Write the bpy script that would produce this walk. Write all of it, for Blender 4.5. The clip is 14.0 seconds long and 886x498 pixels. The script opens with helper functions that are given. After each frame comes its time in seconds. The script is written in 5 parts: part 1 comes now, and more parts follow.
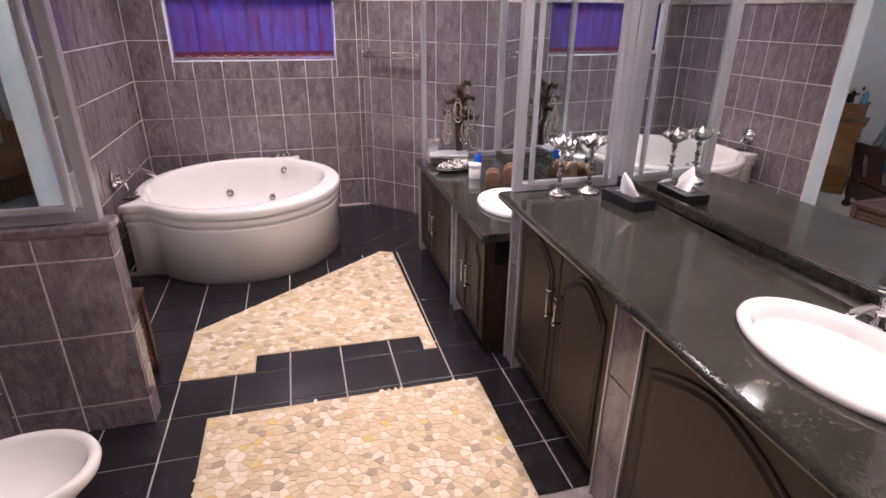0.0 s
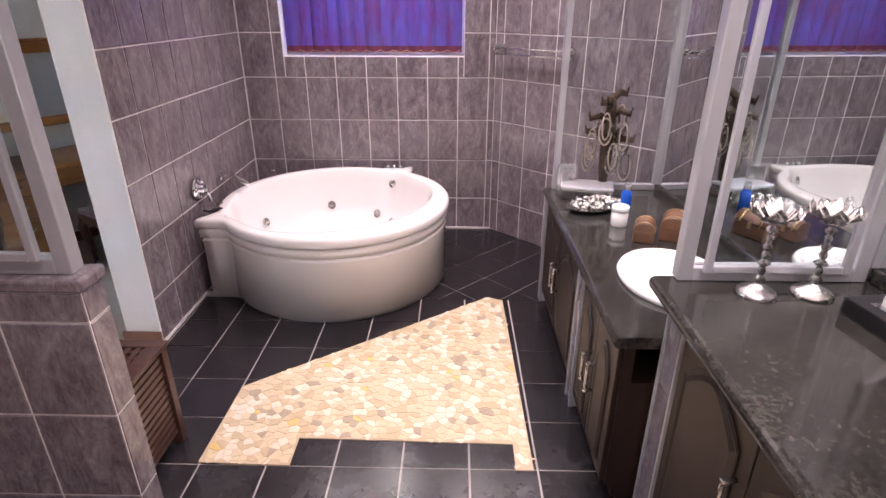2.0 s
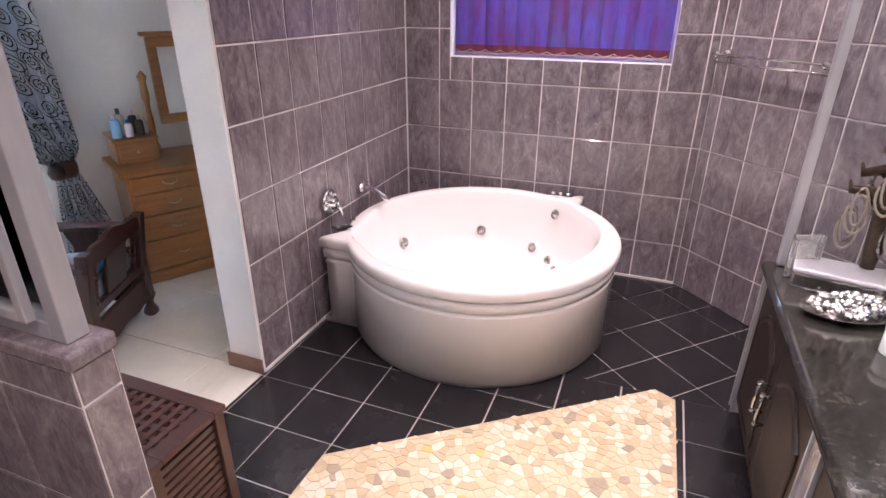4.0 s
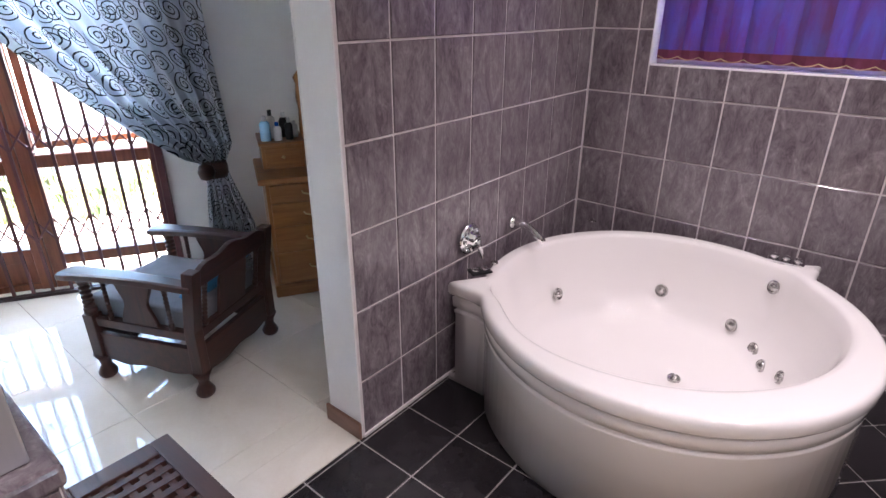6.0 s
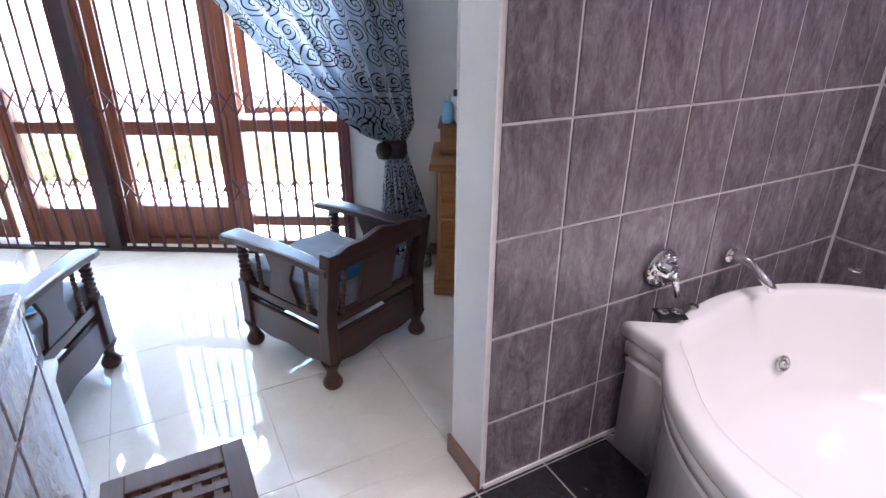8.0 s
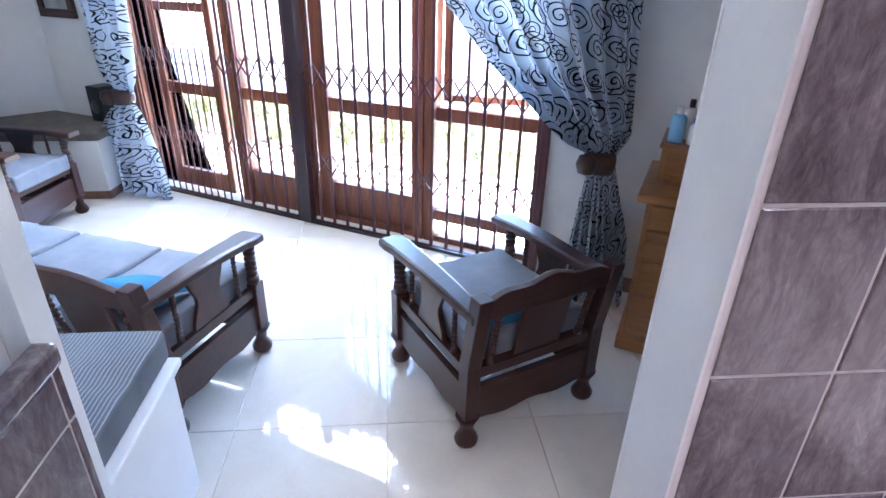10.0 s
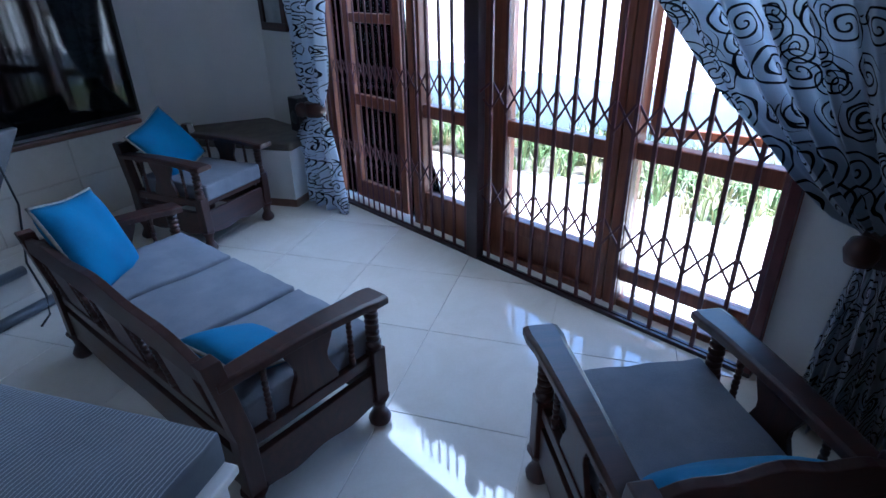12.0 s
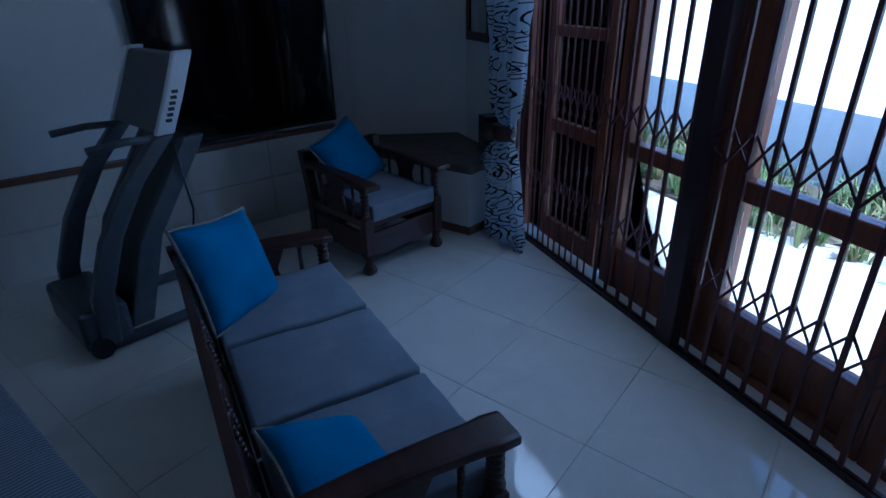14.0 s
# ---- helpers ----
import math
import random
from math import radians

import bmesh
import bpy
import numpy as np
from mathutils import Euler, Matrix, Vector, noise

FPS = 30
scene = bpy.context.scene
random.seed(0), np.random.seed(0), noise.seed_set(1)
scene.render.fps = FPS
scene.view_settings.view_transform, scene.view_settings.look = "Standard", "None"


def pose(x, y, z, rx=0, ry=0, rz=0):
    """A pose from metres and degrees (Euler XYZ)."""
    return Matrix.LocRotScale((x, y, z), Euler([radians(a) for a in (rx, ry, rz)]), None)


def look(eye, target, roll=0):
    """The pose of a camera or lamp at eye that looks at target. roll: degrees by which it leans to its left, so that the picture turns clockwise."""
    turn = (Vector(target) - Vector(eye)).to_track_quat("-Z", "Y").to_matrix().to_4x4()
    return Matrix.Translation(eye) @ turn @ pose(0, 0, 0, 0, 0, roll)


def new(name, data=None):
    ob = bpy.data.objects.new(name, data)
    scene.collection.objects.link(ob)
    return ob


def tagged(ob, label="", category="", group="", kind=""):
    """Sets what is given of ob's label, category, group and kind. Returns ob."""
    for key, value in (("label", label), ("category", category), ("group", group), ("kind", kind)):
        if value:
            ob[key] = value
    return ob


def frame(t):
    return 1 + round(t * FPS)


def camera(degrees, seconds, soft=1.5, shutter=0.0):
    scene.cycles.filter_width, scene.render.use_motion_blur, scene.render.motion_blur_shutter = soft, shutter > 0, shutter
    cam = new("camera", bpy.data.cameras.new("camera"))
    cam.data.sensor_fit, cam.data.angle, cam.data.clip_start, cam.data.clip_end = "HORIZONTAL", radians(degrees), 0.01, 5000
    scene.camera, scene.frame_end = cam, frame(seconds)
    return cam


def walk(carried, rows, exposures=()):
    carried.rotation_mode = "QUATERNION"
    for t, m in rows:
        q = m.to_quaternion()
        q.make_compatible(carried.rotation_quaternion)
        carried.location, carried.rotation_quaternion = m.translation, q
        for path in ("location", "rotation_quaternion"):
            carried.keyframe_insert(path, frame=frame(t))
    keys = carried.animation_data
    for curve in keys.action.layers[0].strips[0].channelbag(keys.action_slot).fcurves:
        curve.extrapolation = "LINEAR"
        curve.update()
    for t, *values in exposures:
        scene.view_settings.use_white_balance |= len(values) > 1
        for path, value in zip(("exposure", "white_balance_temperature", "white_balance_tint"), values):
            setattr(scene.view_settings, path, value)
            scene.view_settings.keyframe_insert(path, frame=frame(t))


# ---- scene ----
U = 0.92  # metres to one unit of the plan
cam = camera(77.6, 14.0)
ROWS = [
    (0, 0.000, 0.000, 1.849, -14.51, -23.42, -0.40),
    (0.5, 0.073, 0.234, 1.809, -11.79, -23.50, -0.39),
    (1, 0.169, 0.511, 1.801, -8.19, -23.57, -0.42),
    (1.5, 0.267, 0.731, 1.787, -3.05, -23.71, -0.25),
    (2, 0.328, 0.953, 1.792, 1.24, -23.91, -0.08),
    (2.5, 0.372, 1.140, 1.790, 5.71, -24.03, 0.00),
    (3, 0.398, 1.340, 1.797, 10.86, -24.31, -0.24),
    (5.5, 0.193, 2.271, 1.713, 35.20, -23.81, 0.04),
    (6, 0.101, 2.404, 1.706, 39.62, -23.82, -0.09),
    (6.5, -0.012, 2.519, 1.688, 44.17, -23.71, -0.23),
    (7, -0.069, 2.613, 1.653, 49.05, -23.82, -0.18),
    (7.5, -0.093, 2.720, 1.607, 56.17, -23.73, -0.37),
    (8, -0.147, 2.813, 1.553, 61.93, -23.92, -0.28),
    (8.5, -0.252, 2.908, 1.471, 67.41, -24.10, -0.18),
    (11, -0.900, 3.146, 1.621, 95.18, -27.02, -0.11),
    (11.5, -1.069, 3.191, 1.562, 99.83, -26.42, 1.29),
    (12, -1.250, 3.199, 1.572, 106.49, -26.24, 1.16),
    (12.5, -1.394, 3.212, 1.573, 114.48, -25.85, 1.14),
    (13, -1.536, 3.166, 1.575, 118.93, -25.83, 1.03),
    (13.5, -1.680, 3.082, 1.588, 123.27, -25.65, 0.99),
    (14, -1.856, 3.028, 1.587, 128.23, -25.53, 1.18),
]
EXPOSURES = [(0.0, 4.95, 6450, 17), (3.0, 5.35, 6500, 18), (5.5, 4.85, 6300, 14), (6.5, 4.6, 6100, 13), (8.5, 5.0, 5800, 13), (11.0, 4.95, 5400, 15), (11.5, 4.55, 5250, 14), (12.0, 2.9, 4800, 11), (12.5, 1.95, 4450, 10), (13.0, 1.55, 4300, 9), (14.0, 1.2, 4200, 9)]
walk(cam, [(t, pose(U * x, U * y, U * z, 90 + pitch, roll, yaw)) for t, x, y, z, yaw, pitch, roll in ROWS], EXPOSURES)

# ---- world, sun, lamps ----
world = bpy.data.worlds.new("world")
scene.world = world
world.use_nodes = True
wn = world.node_tree
sky = wn.nodes.new("ShaderNodeTexSky")
sky.sky_type, sky.sun_disc = "NISHITA", False
sky.sun_elevation, sky.sun_rotation = radians(62), radians(21.5)
wn.links.new(sky.outputs[0], wn.nodes["Background"].inputs[0])
wn.nodes["Background"].inputs[1].default_value = 0.15
sun = new("sun", bpy.data.lights.new("sun", "SUN"))
sun.data.energy, sun.data.angle, sun.data.color = 5.0, radians(0.5), (1, 0.95, 0.88)
sun.matrix_world = look((0, 0, 0), (-math.sin(radians(21.5)) * math.cos(radians(62)), -math.cos(radians(21.5)) * math.cos(radians(62)), -math.sin(radians(62))))

CEIL = 2.65
LAMPS = [(-0.7, 4.6), (-0.2, 5.05), (0.55, 4.75), (0.95, 4.2), (-0.1, 3.4), (0.5, 2.3), (1.2, 3.3), (1.25, 1.9), (1.2, 0.9), (-0.4, 1.4), (0.3, 0.4)]
for lx, ly in LAMPS:
    lamp = new("downlight_lamp", bpy.data.lights.new("downlight_lamp", "AREA"))
    lamp.data.shape, lamp.data.size, lamp.data.energy, lamp.data.color = "DISK", 0.08, 0.27, (1.0, 0.86, 0.86)
    lamp.data.energy *= 0.8 if ly > 4 else 1.0
    lamp.data.spread = radians(125)
    lamp.location = (U * lx, U * ly, U * (CEIL - 0.02))

# added fill lamp for the sky's light, at the head of the glazed opening
sky_fill = new("sky_fill_lamp", bpy.data.lights.new("sky_fill_lamp", "AREA"))
sky_fill.data.shape, sky_fill.data.size, sky_fill.data.size_y = "RECTANGLE", 2.9, 0.42
sky_fill.data.spread = radians(105)
sky_fill.data.energy, sky_fill.data.color = 2.4, (0.86, 0.93, 1.0)
sky_fill.matrix_world = look((-4.325 * U, 2.54 * U, 2.04 * U), (-3.45 * U, 2.04 * U, 0.3 * U))

# ---- materials ----
class Mat:
    """A node material with short ways to add nodes."""

    def __init__(self, name, rough=0.5, metal=0.0, color=(0.5, 0.5, 0.5), **inputs):
        self.m = bpy.data.materials.new(name)
        self.m.use_nodes = True
        self.t = self.m.node_tree
        self.b = self.t.nodes["Principled BSDF"]
        self.set(self.b, "Roughness", rough)
        self.set(self.b, "Metallic", metal)
        self.set(self.b, "Base Color", (*color, 1))
        for k, v in inputs.items():
            self.set(self.b, k.replace("_", " "), v)
        self.coord = None

    def set(self, node, key, v):
        if hasattr(v, "links") or isinstance(v, bpy.types.NodeSocket):
            self.t.links.new(v, node.inputs[key])
        else:
            node.inputs[key].default_value = v

    def node(self, kind, out=0, props=None, **inputs):
        n = self.t.nodes.new(kind)
        for k, v in (props or {}).items():
            if k == "operation":
                n.operation = v
            elif k == "bands":
                n.bands_direction = v
            elif k == "feature":
                n.feature = v
        for k, v in inputs.items():
            self.set(n, int(k[1:]) if k[0] == "i" and k[1:].isdigit() else k.replace("_", " "), v)
        return n.outputs[out]

    def obj(self, scale=(1, 1, 1), spread=True):
        """Object coordinates, moved by a random step from object to object."""
        c = self.node("ShaderNodeTexCoord", 3)
        if spread:
            r = self.t.nodes.new("ShaderNodeObjectInfo").outputs["Random"]
            k = self.node("ShaderNodeMath", 0, {"operation": "MULTIPLY"}, i0=r, i1=37.0)
            c = self.node("ShaderNodeVectorMath", 0, {"operation": "ADD"}, i0=c, i1=k)
        return self.node("ShaderNodeVectorMath", 0, {"operation": "MULTIPLY"}, i0=c, i1=scale)

    def noise(self, scale, detail=4, coord=None, rough=0.55, dist=0.0):
        kw = dict(Scale=scale, Detail=detail, Roughness=rough, Distortion=dist)
        if coord is not None:
            kw["Vector"] = coord
        return self.node("ShaderNodeTexNoise", 0, None, **kw)

    def ramp(self, fac, *stops):
        n = self.t.nodes.new("ShaderNodeValToRGB")
        self.t.links.new(fac, n.inputs[0])
        el = n.color_ramp.elements
        while len(el) < len(stops):
            el.new(0.5)
        for e, (p, c) in zip(el, stops):
            e.position, e.color = p, (*c, 1) if len(c) == 3 else c
        return n.outputs[0]

    def math(self, op, a, b=0.0):
        return self.node("ShaderNodeMath", 0, {"operation": op}, i0=a, i1=b)

    def mix(self, fac, a, b):
        n = self.t.nodes.new("ShaderNodeMix")
        n.data_type = "RGBA"
        for i, v in ((0, fac), (6, a), (7, b)):
            if isinstance(v, bpy.types.NodeSocket):
                self.t.links.new(v, n.inputs[i])
            else:
                n.inputs[i].default_value = v if i == 0 else (*v, 1)
        return n.outputs[2]

    def bump(self, height, strength=0.2, distance=0.01):
        n = self.t.nodes.new("ShaderNodeBump")
        n.inputs["Strength"].default_value, n.inputs["Distance"].default_value = strength, distance
        self.t.links.new(height, n.inputs["Height"])
        self.t.links.new(n.outputs[0], self.b.inputs["Normal"])

    def color(self, c):
        self.set(self.b, "Base Color", c)

    def roughness(self, fac, lo, hi):
        n = self.t.nodes.new("ShaderNodeMapRange")
        self.t.links.new(fac, n.inputs[0])
        n.inputs[3].default_value, n.inputs[4].default_value = lo, hi
        self.t.links.new(n.outputs[0], self.b.inputs["Roughness"])


def grainy(name, dark, light, scale, stretch=(1, 1, 1), rough=(0.3, 0.5), bump=0.1, metal=0.0, dist=0.0, fine=90, spread=True):
    """A surface with blotches at one scale and fine grain at another."""
    m = Mat(name, metal=metal)
    c = m.obj(stretch, spread)
    big = m.noise(scale, 5, c, 0.6, dist)
    small = m.noise(fine, 3, c)
    both = m.math("ADD", m.math("MULTIPLY", big, 0.75), m.math("MULTIPLY", small, 0.25))
    m.color(m.ramp(both, (0.3, dark), (0.7, light)))
    m.roughness(big, *rough)
    if bump:
        m.bump(small, bump, 0.004)
    return m.m


def wood(name, dark, light, along=2, rough=(0.25, 0.45), scale=5.0, coat=0.3):
    st = [6.0, 6.0, 6.0]
    st[along] = 0.5
    m = Mat(name, **{"Coat_Weight": coat, "Coat_Roughness": 0.15})
    c = m.obj(st)
    a = m.noise(scale, 6, c, 0.6, 0.8)
    f = m.noise(40, 2, c)
    k = m.math("ADD", m.math("MULTIPLY", a, 0.8), m.math("MULTIPLY", f, 0.2))
    m.color(m.ramp(k, (0.3, dark), (0.7, light)))
    m.roughness(a, *rough)
    m.bump(f, 0.12, 0.002)
    return m.m


def wall_tile_mat():
    m = Mat("grey_mauve_glazed_tile", **{"Coat_Weight": 0.25, "Coat_Roughness": 0.05})
    c = m.obj((1, 1, 0.42))
    a = m.noise(11, 8, c, 0.68, 1.6)
    v = m.noise(30, 5, c, 0.7, 2.5)
    k = m.math("ADD", m.math("MULTIPLY", a, 0.6), m.math("MULTIPLY", v, 0.4))
    m.color(m.ramp(k, (0.34, (0.085, 0.07, 0.08)), (0.47, (0.17, 0.142, 0.158)), (0.56, (0.235, 0.205, 0.222)), (0.70, (0.37, 0.335, 0.35))))
    m.roughness(v, 0.10, 0.22)
    m.bump(a, 0.04, 0.003)
    return m.m


TILE = wall_tile_mat()
GROUT = grainy("pale_grout", (0.62, 0.58, 0.58), (0.80, 0.75, 0.75), 14, rough=(0.6, 0.8))
GROUT_DARK = grainy("floor_grout", (0.27, 0.25, 0.24), (0.44, 0.41, 0.39), 14, rough=(0.6, 0.8))
BLACK_TILE = grainy("black_floor_tile", (0.010, 0.009, 0.011), (0.026, 0.023, 0.026), 9, rough=(0.16, 0.3), bump=0.03, fine=160)
BORDER = grainy("relief_border_tile", (0.35, 0.33, 0.33), (0.75, 0.72, 0.7), 26, rough=(0.2, 0.4))
PLASTER = grainy("white_wall_paint", (0.76, 0.75, 0.74), (0.83, 0.82, 0.81), 4, rough=(0.55, 0.7), bump=0.08, spread=False)
CEILING = grainy("ceiling_paint", (0.78, 0.77, 0.75), (0.84, 0.83, 0.81), 4, rough=(0.7, 0.8), bump=0.05, spread=False)
MOSAIC = [grainy("stone_chip_%s" % n, d, l, 20, rough=(0.4, 0.6), bump=0.1, spread=False) for n, d, l in (
    ("cream", (0.52, 0.41, 0.26), (0.66, 0.55, 0.37)), ("sand", (0.44, 0.33, 0.19), (0.56, 0.44, 0.28)),
    ("white", (0.62, 0.53, 0.41), (0.74, 0.66, 0.54)), ("grey", (0.30, 0.23, 0.16), (0.42, 0.34, 0.24)), ("ochre", (0.56, 0.40, 0.14), (0.64, 0.48, 0.18)))]
MOSAIC_BED = grainy("stone_mosaic_grout", (0.44, 0.34, 0.22), (0.54, 0.43, 0.29), 12, rough=(0.6, 0.8))
PORCELAIN_TILE = grainy("cream_polished_tile", (0.66, 0.61, 0.53), (0.76, 0.72, 0.65), 3.5, rough=(0.03, 0.08), bump=0.0, dist=1.0)
for key, value in (("Coat Weight", 0.7), ("Coat IOR", 1.7), ("Coat Roughness", 0.03)):
    PORCELAIN_TILE.node_tree.nodes["Principled BSDF"].inputs[key].default_value = value
JOINT = grainy("tile_joint", (0.52, 0.47, 0.40), (0.63, 0.58, 0.50), 14, rough=(0.5, 0.7))
ACRYLIC = Mat("white_bath_acrylic", rough=0.12, color=(0.80, 0.775, 0.76), **{"Coat_Weight": 0.4, "Coat_Roughness": 0.04}).m
CERAMIC = Mat("white_ceramic", rough=0.08, color=(0.84, 0.82, 0.80), **{"Coat_Weight": 0.5, "Coat_Roughness": 0.03}).m
CHROME = Mat("chrome", rough=0.08, metal=1.0, color=(0.86, 0.86, 0.87)).m
BRASS = Mat("old_brass", rough=0.3, metal=1.0, color=(0.55, 0.42, 0.22)).m
STEEL = grainy("aluminium_profile", (0.50, 0.51, 0.54), (0.62, 0.63, 0.66), 8, (1, 1, 0.1), (0.32, 0.45), 0.03, 0.55)
PEWTER = grainy("silver_metal", (0.35, 0.34, 0.33), (0.75, 0.74, 0.72), 30, rough=(0.15, 0.35), metal=1.0, bump=0.3)
BLACK = Mat("black_plastic", rough=0.3, color=(0.012, 0.012, 0.014)).m
GREY_PLASTIC = grainy("grey_plastic", (0.05, 0.052, 0.06), (0.09, 0.095, 0.105), 12, rough=(0.35, 0.5), bump=0.05)
WHITE_PLASTIC = grainy("pale_plastic", (0.55, 0.56, 0.58), (0.66, 0.67, 0.69), 12, rough=(0.35, 0.5), bump=0.05)
SCREEN = Mat("black_screen", rough=0.06, color=(0.004, 0.004, 0.005)).m
MIRROR = Mat("mirror", rough=0.01, metal=1.0, color=(0.88, 0.90, 0.90)).m
DARK_WOOD = wood("dark_cabinet_wood", (0.010, 0.005, 0.004), (0.028, 0.013, 0.009), 2, (0.40, 0.55), coat=0.03)
MAHOGANY = wood("mahogany", (0.022, 0.007, 0.006), (0.068, 0.022, 0.014), 0, (0.3, 0.45), coat=0.15)
MAHOGANY_UP = wood("mahogany_upright", (0.022, 0.007, 0.006), (0.068, 0.022, 0.014), 2, (0.3, 0.45), coat=0.15)
MERANTI = wood("meranti_joinery", (0.13, 0.035, 0.015), (0.30, 0.10, 0.045), 2, (0.3, 0.5))
OAK = wood("honey_oak", (0.22, 0.085, 0.022), (0.42, 0.18, 0.055), 0, (0.25, 0.4))
OAK_UP = wood("honey_oak_upright", (0.22, 0.085, 0.022), (0.42, 0.18, 0.055), 2, (0.25, 0.4))
HAMPER_WOOD = wood("hamper_wood", (0.035, 0.013, 0.010), (0.085, 0.034, 0.024), 0, (0.35, 0.5))
SKIRT_WOOD = wood("skirting_wood", (0.13, 0.06, 0.04), (0.24, 0.12, 0.08), 0, (0.35, 0.5))
GATE_STEEL = grainy("maroon_painted_steel", (0.085, 0.022, 0.026), (0.13, 0.036, 0.04), 20, rough=(0.3, 0.45), bump=0.05)
DARK_STEEL = grainy("dark_painted_steel", (0.03, 0.014, 0.018), (0.05, 0.024, 0.03), 20, rough=(0.3, 0.45), bump=0.05)
GREY_CLOTH = grainy("grey_upholstery", (0.17, 0.18, 0.21), (0.26, 0.27, 0.31), 7, rough=(0.85, 0.95), bump=0.5, fine=260)
TEAL_CLOTH = grainy("blue_velvet_cushion", (0.008, 0.11, 0.25), (0.02, 0.19, 0.38), 6, rough=(0.75, 0.9), bump=0.4, fine=220)
PIPING = grainy("cord_piping", (0.12, 0.12, 0.11), (0.34, 0.32, 0.28), 60, rough=(0.8, 0.9))
BROWN_LEATHER = grainy("brown_leather", (0.075, 0.03, 0.015), (0.19, 0.09, 0.045), 12, rough=(0.4, 0.6), bump=0.3)
BRONZE = grainy("dark_bronze", (0.02, 0.014, 0.01), (0.11, 0.075, 0.05), 18, rough=(0.3, 0.55), metal=0.6, bump=0.3)
PEARL = Mat("pearl_beads", rough=0.25, color=(0.34, 0.30, 0.25)).m
PAPER = Mat("tissue_paper", rough=0.95, color=(0.82, 0.80, 0.80), **{"Subsurface_Weight": 0.1}).m
BLUE_PLASTIC = Mat("blue_plastic", rough=0.25, color=(0.01, 0.10, 0.55)).m
PALE_BLUE = Mat("pale_blue_lotion", rough=0.2, color=(0.25, 0.50, 0.75)).m
PAVING = grainy("pale_paving", (0.56, 0.53, 0.47), (0.68, 0.65, 0.59), 2.5, rough=(0.8, 0.9), bump=0.3, spread=False)
GARDEN_WALL = grainy("rendered_garden_wall", (0.70, 0.72, 0.75), (0.78, 0.80, 0.83), 1.2, rough=(0.85, 0.95), bump=0.3, spread=False)
SOIL = grainy("soil", (0.05, 0.035, 0.022), (0.13, 0.10, 0.07), 9, rough=(0.9, 1), bump=0.6, spread=False)
LEAF = [grainy("blade_%d" % i, d, l, 12, rough=(0.5, 0.7), bump=0.0) for i, (d, l) in enumerate((((0.06, 0.10, 0.025), (0.12, 0.17, 0.05)), ((0.12, 0.14, 0.045), (0.22, 0.23, 0.09)), ((0.22, 0.19, 0.08), (0.36, 0.30, 0.15))))]


def granite():
    m = Mat("dark_polished_granite", **{"Coat_Weight": 0.3, "Coat_Roughness": 0.03})
    c = m.obj((1, 1, 1), False)
    a = m.noise(75, 5, c, 0.75)
    b = m.noise(9, 5, c, 0.6, 1.0)
    k = m.math("ADD", m.math("MULTIPLY", a, 0.65), m.math("MULTIPLY", b, 0.35))
    m.color(m.ramp(k, (0.38, (0.010, 0.010, 0.009)), (0.52, (0.03, 0.029, 0.026)), (0.64, (0.055, 0.052, 0.045)), (0.78, (0.10, 0.095, 0.082))))
    m.roughness(a, 0.07, 0.16)
    return m.m


def glass_mat(name, tint=(0.93, 0.97, 0.96)):
    return Mat(name, rough=0.0, color=tint, **{"Transmission_Weight": 1.0, "IOR": 1.01, "Specular_IOR_Level": 0.5}).m


def pane_mat(name, weight=0.08):
    """A thin pane: clear, with a weak gloss that grows at a slant."""
    m = bpy.data.materials.new(name)
    m.use_nodes = True
    t = m.node_tree
    t.nodes.remove(t.nodes["Principled BSDF"])
    clear, gloss, mixer, fres = (t.nodes.new(k) for k in ("ShaderNodeBsdfTransparent", "ShaderNodeBsdfGlossy", "ShaderNodeMixShader", "ShaderNodeFresnel"))
    clear.inputs[0].default_value = (0.95, 0.97, 0.97, 1)
    gloss.inputs["Roughness"].default_value = 0.01
    fres.inputs[0].default_value = 1.3
    t.links.new(fres.outputs[0], mixer.inputs[0])
    t.links.new(clear.outputs[0], mixer.inputs[1])
    t.links.new(gloss.outputs[0], mixer.inputs[2])
    t.links.new(mixer.outputs[0], t.nodes["Material Output"].inputs[0])
    return m


GRANITE = granite()
PANE = pane_mat("clear_pane")
CRYSTAL = Mat("clear_crystal", rough=0.02, color=(0.95, 0.96, 0.97), **{"Transmission_Weight": 0.85, "IOR": 1.45}).m


def thin_cloth(name, c1, c2, pass_color, share, scale=(1, 1, 1), nscale=6.0):
    """Cloth that lets part of the light through."""
    m = Mat(name, rough=0.9)
    c = m.obj(scale)
    col = m.ramp(m.noise(nscale, 5, c, 0.6, 0.6), (0.35, c1), (0.65, c2))
    m.color(col)
    tr = m.t.nodes.new("ShaderNodeBsdfTranslucent")
    tr.inputs[0].default_value = (*pass_color, 1)
    mx = m.t.nodes.new("ShaderNodeMixShader")
    mx.inputs[0].default_value = share
    m.t.links.new(m.b.outputs[0], mx.inputs[1])
    m.t.links.new(tr.outputs[0], mx.inputs[2])
    m.t.links.new(mx.outputs[0], m.t.nodes["Material Output"].inputs[0])
    return m.m


BLIND = thin_cloth("violet_blind_fabric", (0.13, 0.03, 0.10), (0.10, 0.09, 0.32), (0.26, 0.20, 0.66), 0.22, (3, 3, 1), 4)
BLIND_HEM = thin_cloth("maroon_blind_hem", (0.10, 0.02, 0.04), (0.17, 0.04, 0.08), (0.30, 0.05, 0.12), 0.12)


